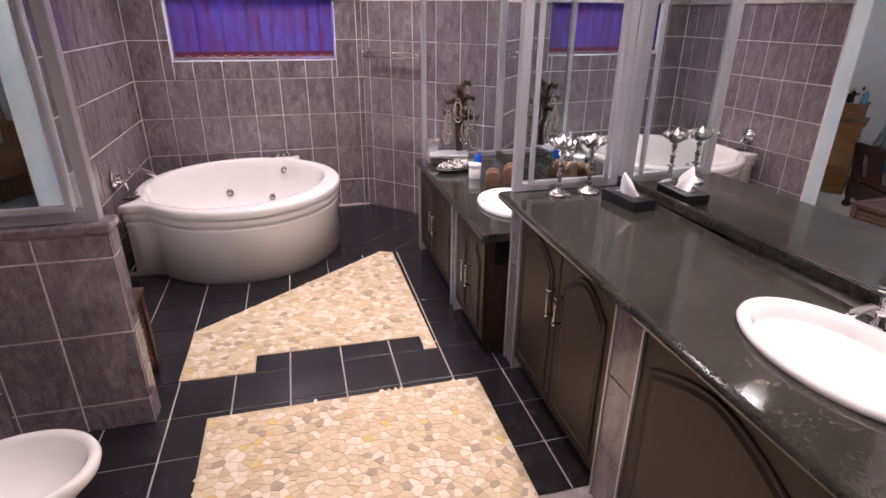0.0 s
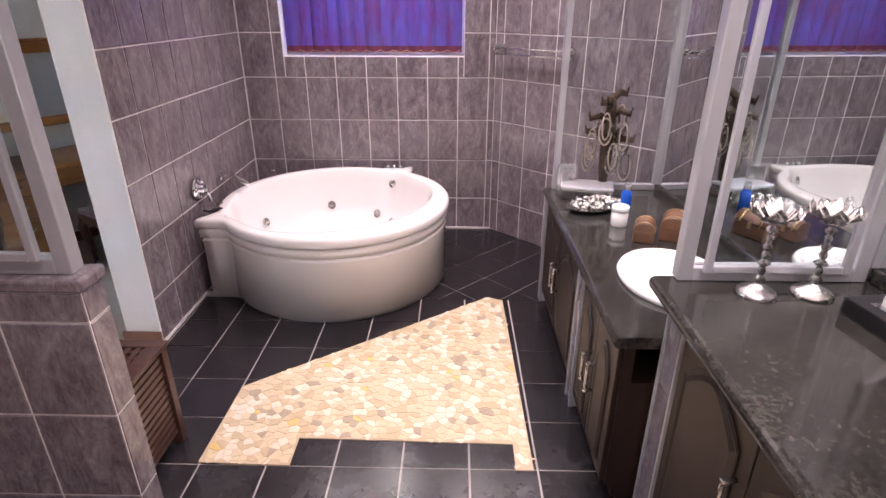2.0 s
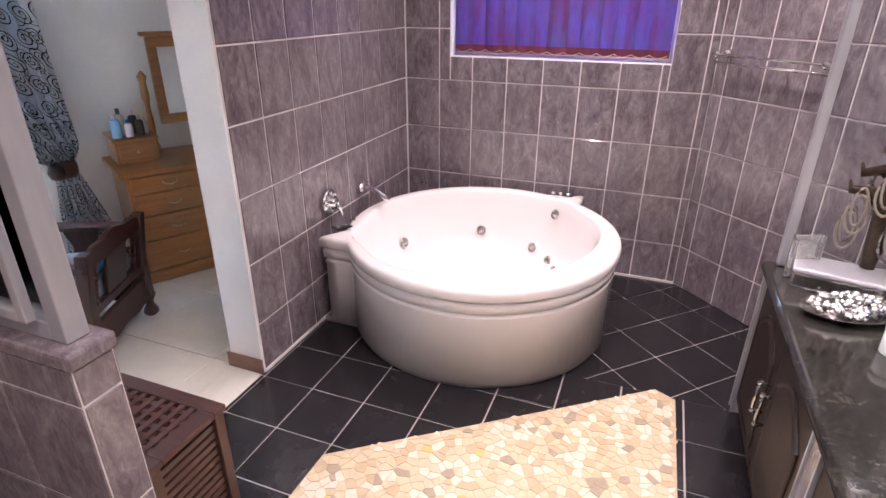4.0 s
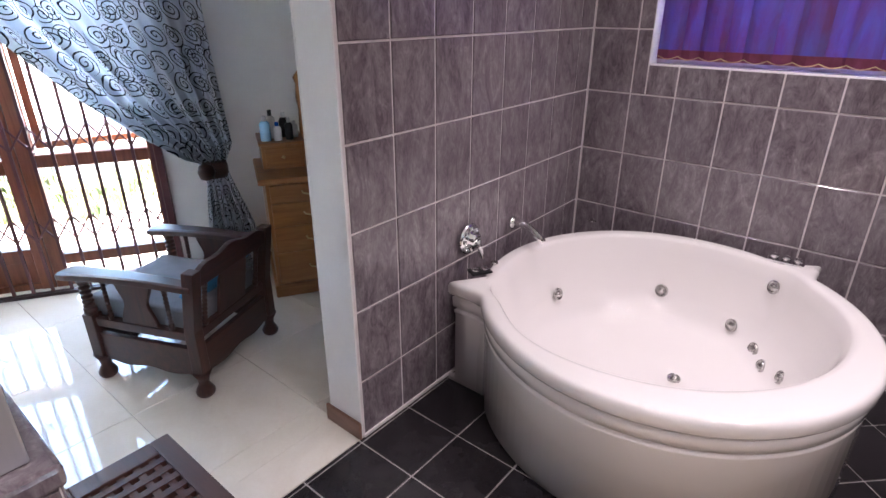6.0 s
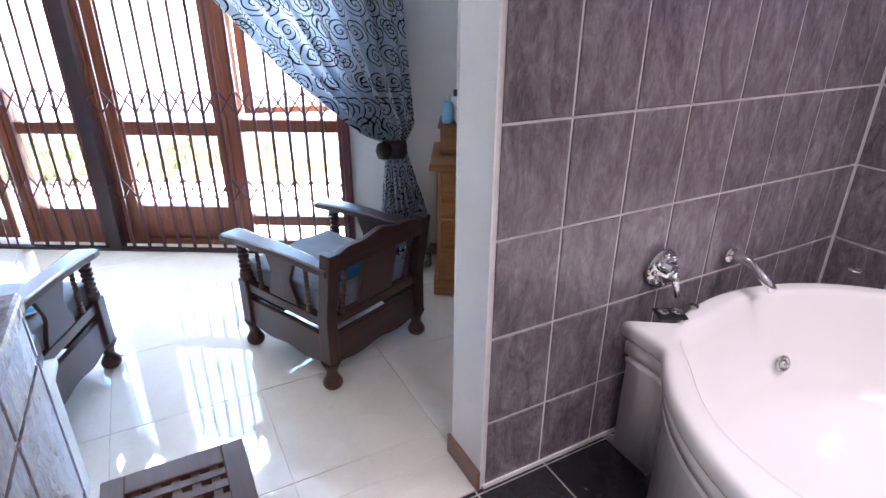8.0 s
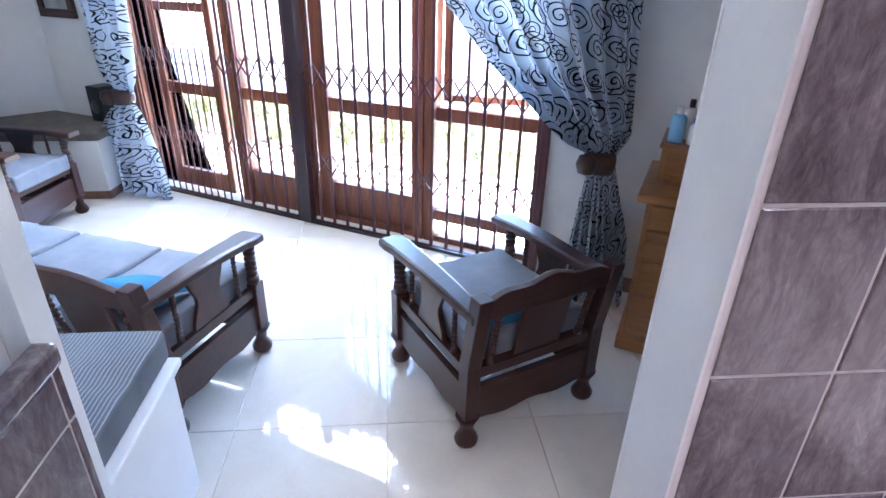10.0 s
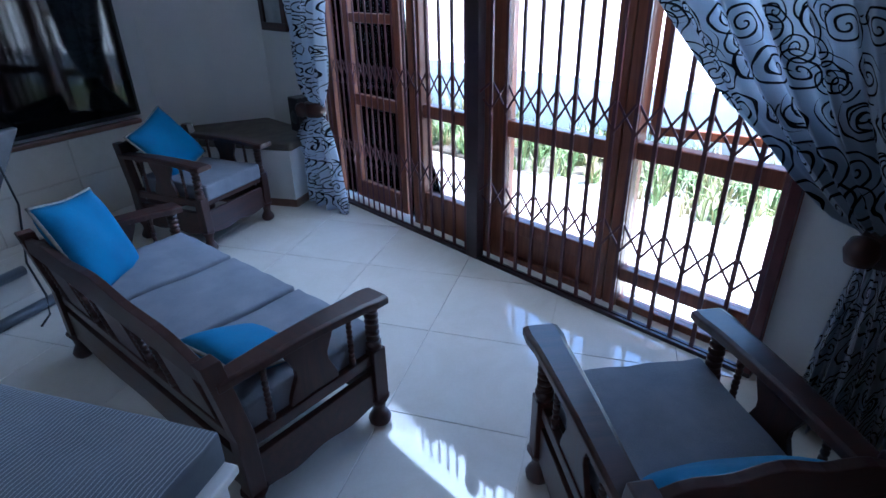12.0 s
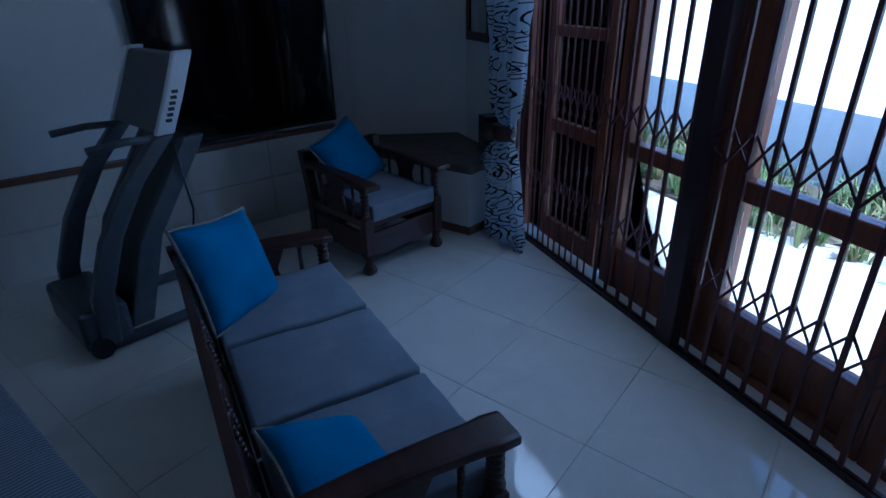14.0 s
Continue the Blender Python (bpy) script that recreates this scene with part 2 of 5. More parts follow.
def swirl_cloth():
    """White curtain cloth with black scrolls, drawn cell by cell in the cloth's own coordinates."""
    m = Mat("white_curtain_with_black_scrolls", rough=0.8)
    uv = m.node("ShaderNodeUVMap", 0)
    warp = m.noise(7, 2, uv)
    layers = None
    for k, (size, off, turn) in enumerate(((0.135, 0.0, 1.0), (0.105, 0.37, -1.0))):
        sc = m.node("ShaderNodeVectorMath", 0, {"operation": "MULTIPLY"}, i0=uv, i1=(1 / size, 1 / size, 0))
        sc = m.node("ShaderNodeVectorMath", 0, {"operation": "ADD"}, i0=sc, i1=(off, off * 1.7, 0))
        sep = m.t.nodes.new("ShaderNodeSeparateXYZ")
        m.t.links.new(sc, sep.inputs[0])
        row = m.math("FLOOR", sep.outputs[1])
        u = m.math("ADD", sep.outputs[0], m.math("MULTIPLY", row, 0.43))
        u = m.math("ADD", u, m.math("MULTIPLY", warp, 0.5))
        fx = m.math("SUBTRACT", m.math("FRACT", u), 0.5)
        fy = m.math("SUBTRACT", m.math("FRACT", sep.outputs[1]), 0.5)
        r = m.math("SQRT", m.math("ADD", m.math("MULTIPLY", fx, fx), m.math("MULTIPLY", fy, fy)))
        th = m.math("DIVIDE", m.math("ARCTAN2", fy, fx), 2 * math.pi)
        ph = m.math("ADD", m.math("MULTIPLY", r, 5.2 * turn), th)
        ph = m.math("ADD", ph, m.math("MULTIPLY", row, 0.31))
        f = m.math("ABSOLUTE", m.math("SUBTRACT", m.math("FRACT", ph), 0.5))
        line = m.math("LESS_THAN", f, 0.13)
        inside = m.math("LESS_THAN", r, 0.49)
        on = m.math("MULTIPLY", line, inside)
        layers = on if layers is None else m.math("MAXIMUM", layers, m.math("MULTIPLY", on, m.math("GREATER_THAN", m.noise(5, 1, uv), 0.52)))
    weave = m.noise(300, 2, uv)
    white = m.ramp(weave, (0.3, (0.58, 0.60, 0.64)), (0.7, (0.74, 0.76, 0.80)))
    m.color(m.mix(layers, white, (0.012, 0.012, 0.016)))
    tr = m.t.nodes.new("ShaderNodeBsdfTranslucent")
    m.t.links.new(m.mix(layers, (0.68, 0.74, 0.82), (0.008, 0.008, 0.01)), tr.inputs[0])
    mx = m.t.nodes.new("ShaderNodeMixShader")
    mx.inputs[0].default_value = 0.55
    m.t.links.new(m.b.outputs[0], mx.inputs[1])
    m.t.links.new(tr.outputs[0], mx.inputs[2])
    m.t.links.new(mx.outputs[0], m.t.nodes["Material Output"].inputs[0])
    return m.m


CURTAIN = swirl_cloth()


def ticking():
    m = Mat("grey_striped_ticking", rough=0.9)
    c = m.obj((1, 1, 1), False)
    sep = m.t.nodes.new("ShaderNodeSeparateXYZ")
    m.t.links.new(c, sep.inputs[0])
    w = m.math("FRACT", m.math("MULTIPLY", sep.outputs[1], 95.0))
    n = m.noise(6, 4, c)
    base = m.ramp(n, (0.3, (0.11, 0.12, 0.14)), (0.7, (0.17, 0.18, 0.20)))
    m.color(m.mix(m.math("GREATER_THAN", w, 0.72), base, (0.32, 0.33, 0.36)))
    m.bump(m.noise(240, 2, c), 0.4, 0.003)
    return m.m


TICKING = ticking()


# ---- mesh building ----
class Build:
    """Collects shapes in plan units into one mesh."""

    def __init__(self):
        self.bm = bmesh.new()

    def face(self, vs, mat=0, smooth=False):
        try:
            f = self.bm.faces.new(vs)
        except ValueError:
            return None
        f.material_index, f.smooth = mat, smooth
        return f

    def box(self, x0, x1, y0, y1, z0, z1, mat=0, m=None):
        v = [Vector((x, y, z)) for z in (z0, z1) for y in (y0, y1) for x in (x0, x1)]
        v = [self.bm.verts.new(m @ p if m else p) for p in v]
        for q in ((0, 2, 3, 1), (4, 5, 7, 6), (0, 1, 5, 4), (2, 6, 7, 3), (0, 4, 6, 2), (1, 3, 7, 5)):
            self.face([v[i] for i in q], mat)
        return self

    def prism(self, poly, z0, z1, mat=0, m=None, smooth=False):
        """A plan outline (counter-clockwise) raised from z0 to z1."""
        a = [self.bm.verts.new(m @ Vector((*p, z0)) if m else Vector((*p, z0))) for p in poly]
        b = [self.bm.verts.new(m @ Vector((*p, z1)) if m else Vector((*p, z1))) for p in poly]
        n = len(poly)
        for i in range(n):
            self.face((a[i], a[(i + 1) % n], b[(i + 1) % n], b[i]), mat, smooth)
        self.face(list(reversed(a)), mat)
        self.face(b, mat)
        return self

    def loft(self, rings, mat=0, smooth=True, cap0=True, cap1=True, closed=True):
        loops = [[self.bm.verts.new(Vector(p)) for p in r] for r in rings]
        n = len(loops[0])
        for a, b in zip(loops, loops[1:]):
            for i in range(n if closed else n - 1):
                j = (i + 1) % n
                self.face((a[i], a[j], b[j], b[i]), mat, smooth)
        if cap0:
            self.face(list(reversed(loops[0])), mat)
        if cap1:
            self.face(loops[-1], mat)
        return self

    def lathe(self, profile, at=(0, 0, 0), n=16, mat=0, m=None):
        base = Vector(at)
        rings = []
        for r, z in profile:
            ring = [Vector((max(r, 1e-4) * math.cos(2 * math.pi * i / n), max(r, 1e-4) * math.sin(2 * math.pi * i / n), z)) for i in range(n)]
            rings.append([base + (m @ p if m else p) for p in ring])
        return self.loft(rings, mat)

    def tube(self, pts, r, n=8, mat=0, flat=None):
        """A rod along points; r a radius or one for each point."""
        pts = [Vector(p) for p in pts]
        rs = r if isinstance(r, (list, tuple)) else [r] * len(pts)
        rings = []
        for i, p in enumerate(pts):
            d = (pts[min(i + 1, len(pts) - 1)] - pts[max(i - 1, 0)]).normalized()
            up = Vector((0, 0, 1)) if abs(d.z) < 0.9 else Vector((1, 0, 0))
            a = d.cross(up).normalized()
            b = d.cross(a).normalized()
            rings.append([p + rs[i] * (math.cos(2 * math.pi * k / n) * a + math.sin(2 * math.pi * k / n) * b) for k in range(n)])
        return self.loft(rings, mat)

    def done(self, name, mats, parent=None, at=(0, 0, 0), turn=0.0, bevel=0.0, seg=2, label="", category="", group="", kind="", subsurf=0):
        bmesh.ops.recalc_face_normals(self.bm, faces=self.bm.faces)
        bmesh.ops.scale(self.bm, vec=(U, U, U), verts=self.bm.verts)
        me = bpy.data.meshes.new(name)
        self.bm.to_mesh(me)
        self.bm.free()
        for mt in mats if isinstance(mats, (list, tuple)) else [mats]:
            me.materials.append(mt)
        return place(name, me, parent, at, turn, bevel, seg, label, category, group, kind, subsurf)


def place(name, data, parent=None, at=(0, 0, 0), turn=0.0, bevel=0.0, seg=2, label="", category="", group="", kind="", subsurf=0):
    ob = new(name, data)
    ob.location = [U * c for c in at]
    ob.rotation_euler = (0, 0, radians(turn))
    if parent is not None:
        ob.parent = parent
    if bevel:
        md = ob.modifiers.new("bevel", "BEVEL")
        md.width, md.segments, md.limit_method, md.angle_limit = bevel * U, seg, "ANGLE", radians(40)
        md.harden_normals = False
    if subsurf:
        md = ob.modifiers.new("subsurf", "SUBSURF")
        md.levels = md.render_levels = subsurf
    return tagged(ob, label, category, group, kind)


def holder(name, at, turn, label, category, group=""):
    return place(name, None, None, at, turn, label=label, category=category, group=group)


G0, GDIR, GOUT = Vector((-4.25, 2.485, 0)), Vector((0.5, 0.8660254, 0)), Vector((-0.8660254, 0.5, 0))
GTURN = 60.0  # local x runs along the glazed wall, local y points out of the room


# ---- structure ----
def clip(poly, *halves):
    """A convex outline cut to the sides a*x + b*y <= c."""
    for a, b, c in halves:
        out = []
        for i, p in enumerate(poly):
            q = poly[(i + 1) % len(poly)]
            dp, dq = a * p[0] + b * p[1] - c, a * q[0] + b * q[1] - c
            if dp <= 0:
                out.append(p)
            if dp * dq < 0:
                k = dp / (dp - dq)
                out.append((p[0] + k * (q[0] - p[0]), p[1] + k * (q[1] - p[1])))
        poly = out
        if len(poly) < 3:
            return []
    return poly


def area(poly):
    return 0.5 * abs(sum(p[0] * q[1] - q[0] * p[1] for p, q in zip(poly, poly[1:] + poly[:1])))


def inside(p, poly):
    hit = False
    for a, b in zip(poly, poly[1:] + poly[:1]):
        if (a[1] > p[1]) != (b[1] > p[1]) and p[0] < (b[0] - a[0]) * (p[1] - a[1]) / (b[1] - a[1]) + a[0]:
            hit = not hit
    return hit


def wall(name, p, q, thick, z0=0.0, z1=CEIL, mat=PLASTER, holes=(), label=""):
    """A wall whose seen face runs from p to q, thick to the right of that line; holes: (from, to, low, high)."""
    d = Vector((q[0] - p[0], q[1] - p[1], 0))
    b, pos = Build(), 0.0
    for s0, s1, h0, h1 in sorted(holes):
        b.box(pos, s0, -thick, 0, z0, z1)
        if h0 > z0:
            b.box(s0, s1, -thick, 0, z0, h0)
        b.box(s0, s1, -thick, 0, h1, z1)
        pos = s1
    b.box(pos, d.length, -thick, 0, z0, z1)
    return b.done(name, mat, at=(p[0], p[1], 0), turn=math.degrees(math.atan2(d.y, d.x)), kind="structure", label=label)


TILE_CACHE = {}


def tile(parent, w, h, at, turn=0.0, mat=TILE, depth=0.0045, name="tile"):
    """One wall tile: local x along the wall, z up, its back at y = 0 and its face towards local +y."""
    key = (round(w, 3), round(h, 3), mat.name)
    if key not in TILE_CACHE:
        b, e = Build(), 0.0025
        ring = lambda o, y: [(o, y, o), (w - o, y, o), (w - o, y, h - o), (o, y, h - o)]
        b.loft([ring(0, 0), ring(0, depth - e), ring(e, depth)], smooth=False)
        TILE_CACHE[key] = b.done(name, mat, parent, at, turn)
        return TILE_CACHE[key]
    return place(name, TILE_CACHE[key].data, parent, at, turn)


def tiled(parent, length, rows, cols, holes=(), gap=0.0085, mirror_x=False):
    """Tiles on a wall's local face: rows, cols are the joints' places."""
    for r0, r1 in zip(rows, rows[1:]):
        for c0, c1 in zip(cols, cols[1:]):
            cells = [(c0, c1, r0, r1)]
            for h0, h1, k0, k1 in holes:
                nxt = []
                for a, b, c, d in cells:
                    if b <= h0 or a >= h1 or d <= k0 or c >= k1:
                        nxt.append((a, b, c, d))
                        continue
                    if a < h0:
                        nxt.append((a, h0, c, d))
                    if b > h1:
                        nxt.append((h1, b, c, d))
                    if c < k0:
                        nxt.append((max(a, h0), min(b, h1), c, k0))
                    if d > k1:
                        nxt.append((max(a, h0), min(b, h1), k1, d))
                cells = nxt
            for a, b, c, d in cells:
                if b - a > 0.02 and d - c > 0.02:
                    PENDING.append((parent, b - a - gap, d - c - gap, (a + gap / 2, 0.0005, c + gap / 2)))


PENDING = []
ROWS_Z = [0.0, 0.277, 0.607, 0.937, 1.267, 1.597, 1.927]


def steps(first, pitch, lo, hi):
    k = math.ceil((lo - first) / pitch + 1e-6)
    out = [lo]
    while first + k * pitch < hi - 1e-6:
        if first + k * pitch - out[-1] > 0.015:
            out.append(first + k * pitch)
        k += 1
    if hi - out[-1] < 0.015:
        out.pop()
    return out + [hi]


# bathroom walls: the tiled face is the wall's local y = 0 side
wall_left = wall("wall_west", (-1.348, 5.7), (-1.348, 3.61), 0.182, mat=[GROUT], label="grey mauve tiled wall beside the bath")
# local x runs from y = 5.7 down to 3.61
cols = sorted({round(5.7 - y, 4) for y in steps(3.865, 0.24, 3.61, 5.45)})
tiled(wall_left, 2.09, ROWS_Z + [], cols)
tiled(wall_left, 2.09, [2.005, 2.335, CEIL], cols)
wall_face = Build().box(-1.535, -1.53, 3.6, 7.3, 0, CEIL).box(-1.53, -1.3405, 3.603, 3.6095, 0, CEIL).done("wall_partition_face", PLASTER, kind="structure", label="white painted end of the tiled partition wall")

WIN = (-1.01, 0.395, 1.425, 2.15)
wall_back = wall("wall_north", (0.64, 5.458), (-1.53, 5.458), 0.22, mat=[GROUT], holes=[(0.64 - WIN[1], 0.64 - WIN[0], WIN[2], WIN[3])], label="grey mauve tiled wall with a high window")
cols = sorted({round(0.64 - x, 4) for x in steps(0.35, 0.24, -1.34, 0.64)})
hole = [(0.64 - WIN[1], 0.64 - WIN[0], WIN[2], WIN[3])]
tiled(wall_back, 2, ROWS_Z, cols, hole)
tiled(wall_back, 2, [2.005, 2.335, CEIL], cols, hole)
wall_diag = wall("wall_northeast", (1.75, 4.348), (0.64, 5.458), 0.2, mat=[GROUT], label="grey mauve tiled diagonal wall with a towel rail")
cols = steps(0.05, 0.24, 0.0, 1.5698)
tiled(wall_diag, 1.57, ROWS_Z, cols)
tiled(wall_diag, 1.57, [2.005, 2.335, CEIL], cols)
wall_right = wall("wall_east", (1.72, -1.3), (1.72, 4.6), 0.2, mat=[GROUT], label="tiled wall behind the vanity mirrors")
wall_south = wall("wall_south", (-1.6, -1.2), (1.8, -1.2), 0.2, mat=[GROUT], label="grey mauve tiled end wall")
tiled(wall_south, 3.4, ROWS_Z + [2.3, CEIL], steps(0, 0.24, 0, 3.4))
wall_side = wall("wall_southwest", (-1.39, 2.43), (-1.39, -1.3), 0.145, mat=[GROUT], label="grey mauve tiled wall with a white painted end")
tiled(wall_side, 3.77, ROWS_Z + [2.3, CEIL], steps(0, 0.24, 0, 3.67))
Build().box(-1.54, -1.535, -1.3, 2.43, 0, CEIL).box(-1.535, -1.385, 2.43, 2.436, 0, CEIL).done("wall_side_face", PLASTER, kind="structure", label="white painted bedroom wall and door jamb")
wall("wall_lintel", (-1.341, 3.61), (-1.341, 2.43), 0.19, 2.35, CEIL, label="white lintel above the opening")
for nm, x0, x1, y0, y1 in (("trim_west", -1.34, -1.328, 3.61, 5.45), ("trim_north", -1.34, 0.64, 5.438, 5.45)):
    Build().box(x0, x1, y0, y1, 1.932, 2.0).done(nm, BORDER, bevel=0.004, kind="structure", label="pale relief border tile strip")
Build().box(-1.341, -1.333, 3.615, 5.45, 0.0, 0.016).box(-1.34, 0.64, 5.442, 5.45, 0.0, 0.016).done("trim_grout", GROUT, kind="structure", label="pale sealant along the floor edge")

# bedroom walls
SOUTH = lambda x: -0.87 - 0.24 * (x + 2.6)  # the wall behind the television runs at a slant
STURN = -math.degrees(math.atan(0.24))
GL0, GL1 = -2.95, 5.45
gp = lambda s, o=0.0: (G0 + s * GDIR + o * GOUT)
a, b = gp(GL1, 0.03), gp(GL0, 0.03)
OPEN = (-1.66, 1.64, 0.0, 2.32)
wall_gate = wall("wall_west_bedroom", (b.x, b.y), (a.x, a.y), -0.24, holes=[(OPEN[0] - GL0, OPEN[1] - GL0, OPEN[2], OPEN[3])], label="white bedroom wall with a wide glazed opening")
wall("wall_corner", (-4.90, -0.32), (-5.56, 0.42), -0.15, label="white bedroom corner wall")
wall("wall_south_bedroom", (-1.45, SOUTH(-1.45)), (-5.05, SOUTH(-5.05)), -0.2, label="white bedroom wall")
e0, e1 = gp(-3.6, 0.36), gp(5.9, 0.36)
Build().prism([(e0.x, -1.5), (2.0, -1.5), (2.0, 7.6), (e1.x, e1.y), (e0.x, e0.y)], CEIL, CEIL + 0.12).done("ceiling", CEILING, kind="structure", label="white painted ceiling")

# ledge of pale tiles under the television; local x runs along the slanting wall, local y into the room
LEDGE = 3.25
dado = Build().box(0.0, LEDGE, 0.002, 0.06, 0.0, 0.60).done("dado", JOINT, at=(-4.72, SOUTH(-4.72), 0), turn=STURN, kind="structure", label="low ledge faced with pale polished tiles")
for z0, z1 in ((0.0, 0.32), (0.325, 0.60)):
    x = 0.0
    while x < LEDGE - 0.05:
        w = min(0.575, LEDGE - x)
        PENDING.append((dado, w - 0.005, z1 - z0 - 0.005, (x, 0.0605, z0 + 0.003), PORCELAIN_TILE, 0.0))
        x += 0.578
Build().box(0.0, LEDGE, 0.001, 0.07, 0.602, 0.635).done("ledge_top", SKIRT_WOOD, at=(-4.72, SOUTH(-4.72), 0), turn=STURN, kind="structure", bevel=0.006, label="brown wooden ledge top")

# floors
floor_bath = Build().box(-1.535, 1.75, -1.3, 5.7, -0.12, -0.006).done("floor_bathroom", GROUT_DARK, kind="structure", label="black tiled bathroom floor")
floor_bed = Build().box(-6.0, -1.5355, -1.45, 7.3, -0.12, -0.006).box(-1.535, -1.345, 2.436, 3.603, -0.118, -0.0055).done("floor_bedroom", JOINT, kind="structure", label="cream polished porcelain floor")


def floor_tile(parent, poly, mat, top=0.0):
    if len(poly) >= 3 and area(poly) > 0.0015:
        FLOOR_PENDING.append((parent, poly, mat))


FLOOR_PENDING = []
BATH_EDGE = ((-1, 0, 1.339), (0, 1, 5.448), (1, 1, 6.097), (1, 0, 1.14))
for i in range(-3, 8):
    for j in range(-4, 9):
        x, y, g = -0.748 + 0.288 * i, 2.708 + 0.293 * j, 0.0045
        sq = [(x + g, y + g), (x + 0.288 - g, y + g), (x + 0.288 - g, y + 0.293 - g), (x + g, y + 0.293 - g)]
        floor_tile(floor_bath, clip(sq, *BATH_EDGE, (0, 1, 4.17), (0, -1, 1.2)), BLACK_TILE)
for i in range(-14, 15):
    for j in range(-14, 15):
        c, g = 0.7071 * 0.29, 0.0045
        cx, cy = 0.35 + (i - j) * c, 4.5 + (i + j) * c
        h = c - g * 1.4
        floor_tile(floor_bath, clip([(cx - h, cy), (cx, cy - h), (cx + h, cy), (cx, cy + h)], *BATH_EDGE, (0, -1, -4.176)), BLACK_TILE)
for i in range(-9, 1):
    for j in range(-8, 9):
        x, y, g = -1.67 + 0.578 * i, 1.30 + 0.578 * (j - 3), 0.0016
        sq = [(x + g, y + g), (x + 0.578 - g, y + g), (x + 0.578 - g, y + 0.578 - g), (x + g, y + 0.578 - g)]
        n = (GOUT.x, GOUT.y, GOUT.dot(G0) + 0.02)
        main = clip(sq, (1, 0, -1.5365), n, (-0.24, -1, 0.87 + 0.24 * 2.6 - 0.06))
        if main and i >= -1:
            main2 = clip(sq, (-1, 0, 1.5355), (1, 0, -1.346), (0, 1, 3.60), (0, -1, -2.44))
            floor_tile(floor_bed, main2, PORCELAIN_TILE)
        floor_tile(floor_bed, main, PORCELAIN_TILE)

# stone mosaic panels laid into the bathroom floor
PANEL_A = [(-0.755, 2.715), (-0.36, 2.705), (-0.36, 2.867), (0.60, 2.85), (0.60, 2.70), (0.675, 2.70), (0.655, 4.15), (0.56, 4.20), (-0.745, 3.225)]
PANEL_B = [(-0.568, 0.3), (0.82, 0.3), (0.82, 2.367), (-0.568, 2.367)]
for nm, poly in (("mosaic_panel", PANEL_A), ("mosaic_panel", PANEL_B)):
    bed = Build().prism(poly, -0.004, 0.0045).done(nm, MOSAIC_BED, kind="structure", label="cream broken-stone mosaic panel let into the floor")
    rnd, b = random.Random(7), Build()
    step = 0.037
    x0, y0 = min(p[0] for p in poly), min(p[1] for p in poly)
    nx, ny = int((max(p[0] for p in poly) - x0) / step) + 2, int((max(p[1] for p in poly) - y0) / step) + 2
    seeds = {(i, j): (x0 + (i + rnd.uniform(-0.46, 0.46)) * step, y0 + (j + rnd.uniform(-0.46, 0.46)) * step) for i in range(-1, nx) for j in range(-1, ny) if rnd.random() > 0.12}
    near = [(di, dj) for di in (-2, -1, 0, 1, 2) for dj in (-2, -1, 0, 1, 2) if (di, dj) != (0, 0)]
    for (i, j), (px, py) in seeds.items():
        if not inside((px, py), poly):
            continue
        halves = []
        for di, dj in near:
            q = seeds.get((i + di, j + dj))
            if q:
                dx, dy = q[0] - px, q[1] - py
                halves.append((dx, dy, dx * (px + q[0]) / 2 + dy * (py + q[1]) / 2 - 0.0014 * math.hypot(dx, dy)))
        cell = clip([(px - 0.06, py - 0.06), (px + 0.06, py - 0.06), (px + 0.06, py + 0.06), (px - 0.06, py + 0.06)], *halves)
        cell = [p if inside(p, poly) else (px + (p[0] - px) * 0.3, py + (p[1] - py) * 0.3) for p in cell]
        if len(cell) < 3 or area(cell) < 5e-5:
            continue
        k = rnd.random()
        b.prism(cell, 0.003, 0.0066 + rnd.uniform(-0.0006, 0.0006), 0 if k < 0.46 else 1 if k < 0.66 else 2 if k < 0.89 else 3 if k < 0.945 else 0 if k < 0.985 else 4)
    b.done("stone_chips", MOSAIC, bed, kind="stuff")

# ---- bathroom window and blind ----
win = Build()
wx0, wx1, wz0, wz1 = WIN
for x0, x1, z0, z1 in ((wx0, wx1, wz0, wz0 + 0.05), (wx0, wx1, wz1 - 0.05, wz1), (wx0, wx0 + 0.05, wz0 + 0.05, wz1 - 0.05), (wx1 - 0.05, wx1, wz0 + 0.05, wz1 - 0.05), (-0.33, -0.28, wz0 + 0.05, wz1 - 0.05)):
    win.box(x0, x1, 5.56, 5.61, z0, z1)
win = win.done("window_1", WHITE_PLASTIC, kind="structure", bevel=0.005, label="small white framed bathroom window")
pane = Build().box(wx0 + 0.05, wx1 - 0.05, 5.582, 5.588, wz0 + 0.05, wz1 - 0.05).done("pane", PANE, win)
pane.visible_shadow = False
Build().box(wx0, wx1, 5.455, 5.56, wz0 - 0.012, wz0 + 0.004).done("sill", CERAMIC, win, bevel=0.003)
blind = holder("vertical_blind", (0, 0, 0), 0, "violet and maroon patterned vertical fabric blind at the window", "blind")
k, n = 0, 13
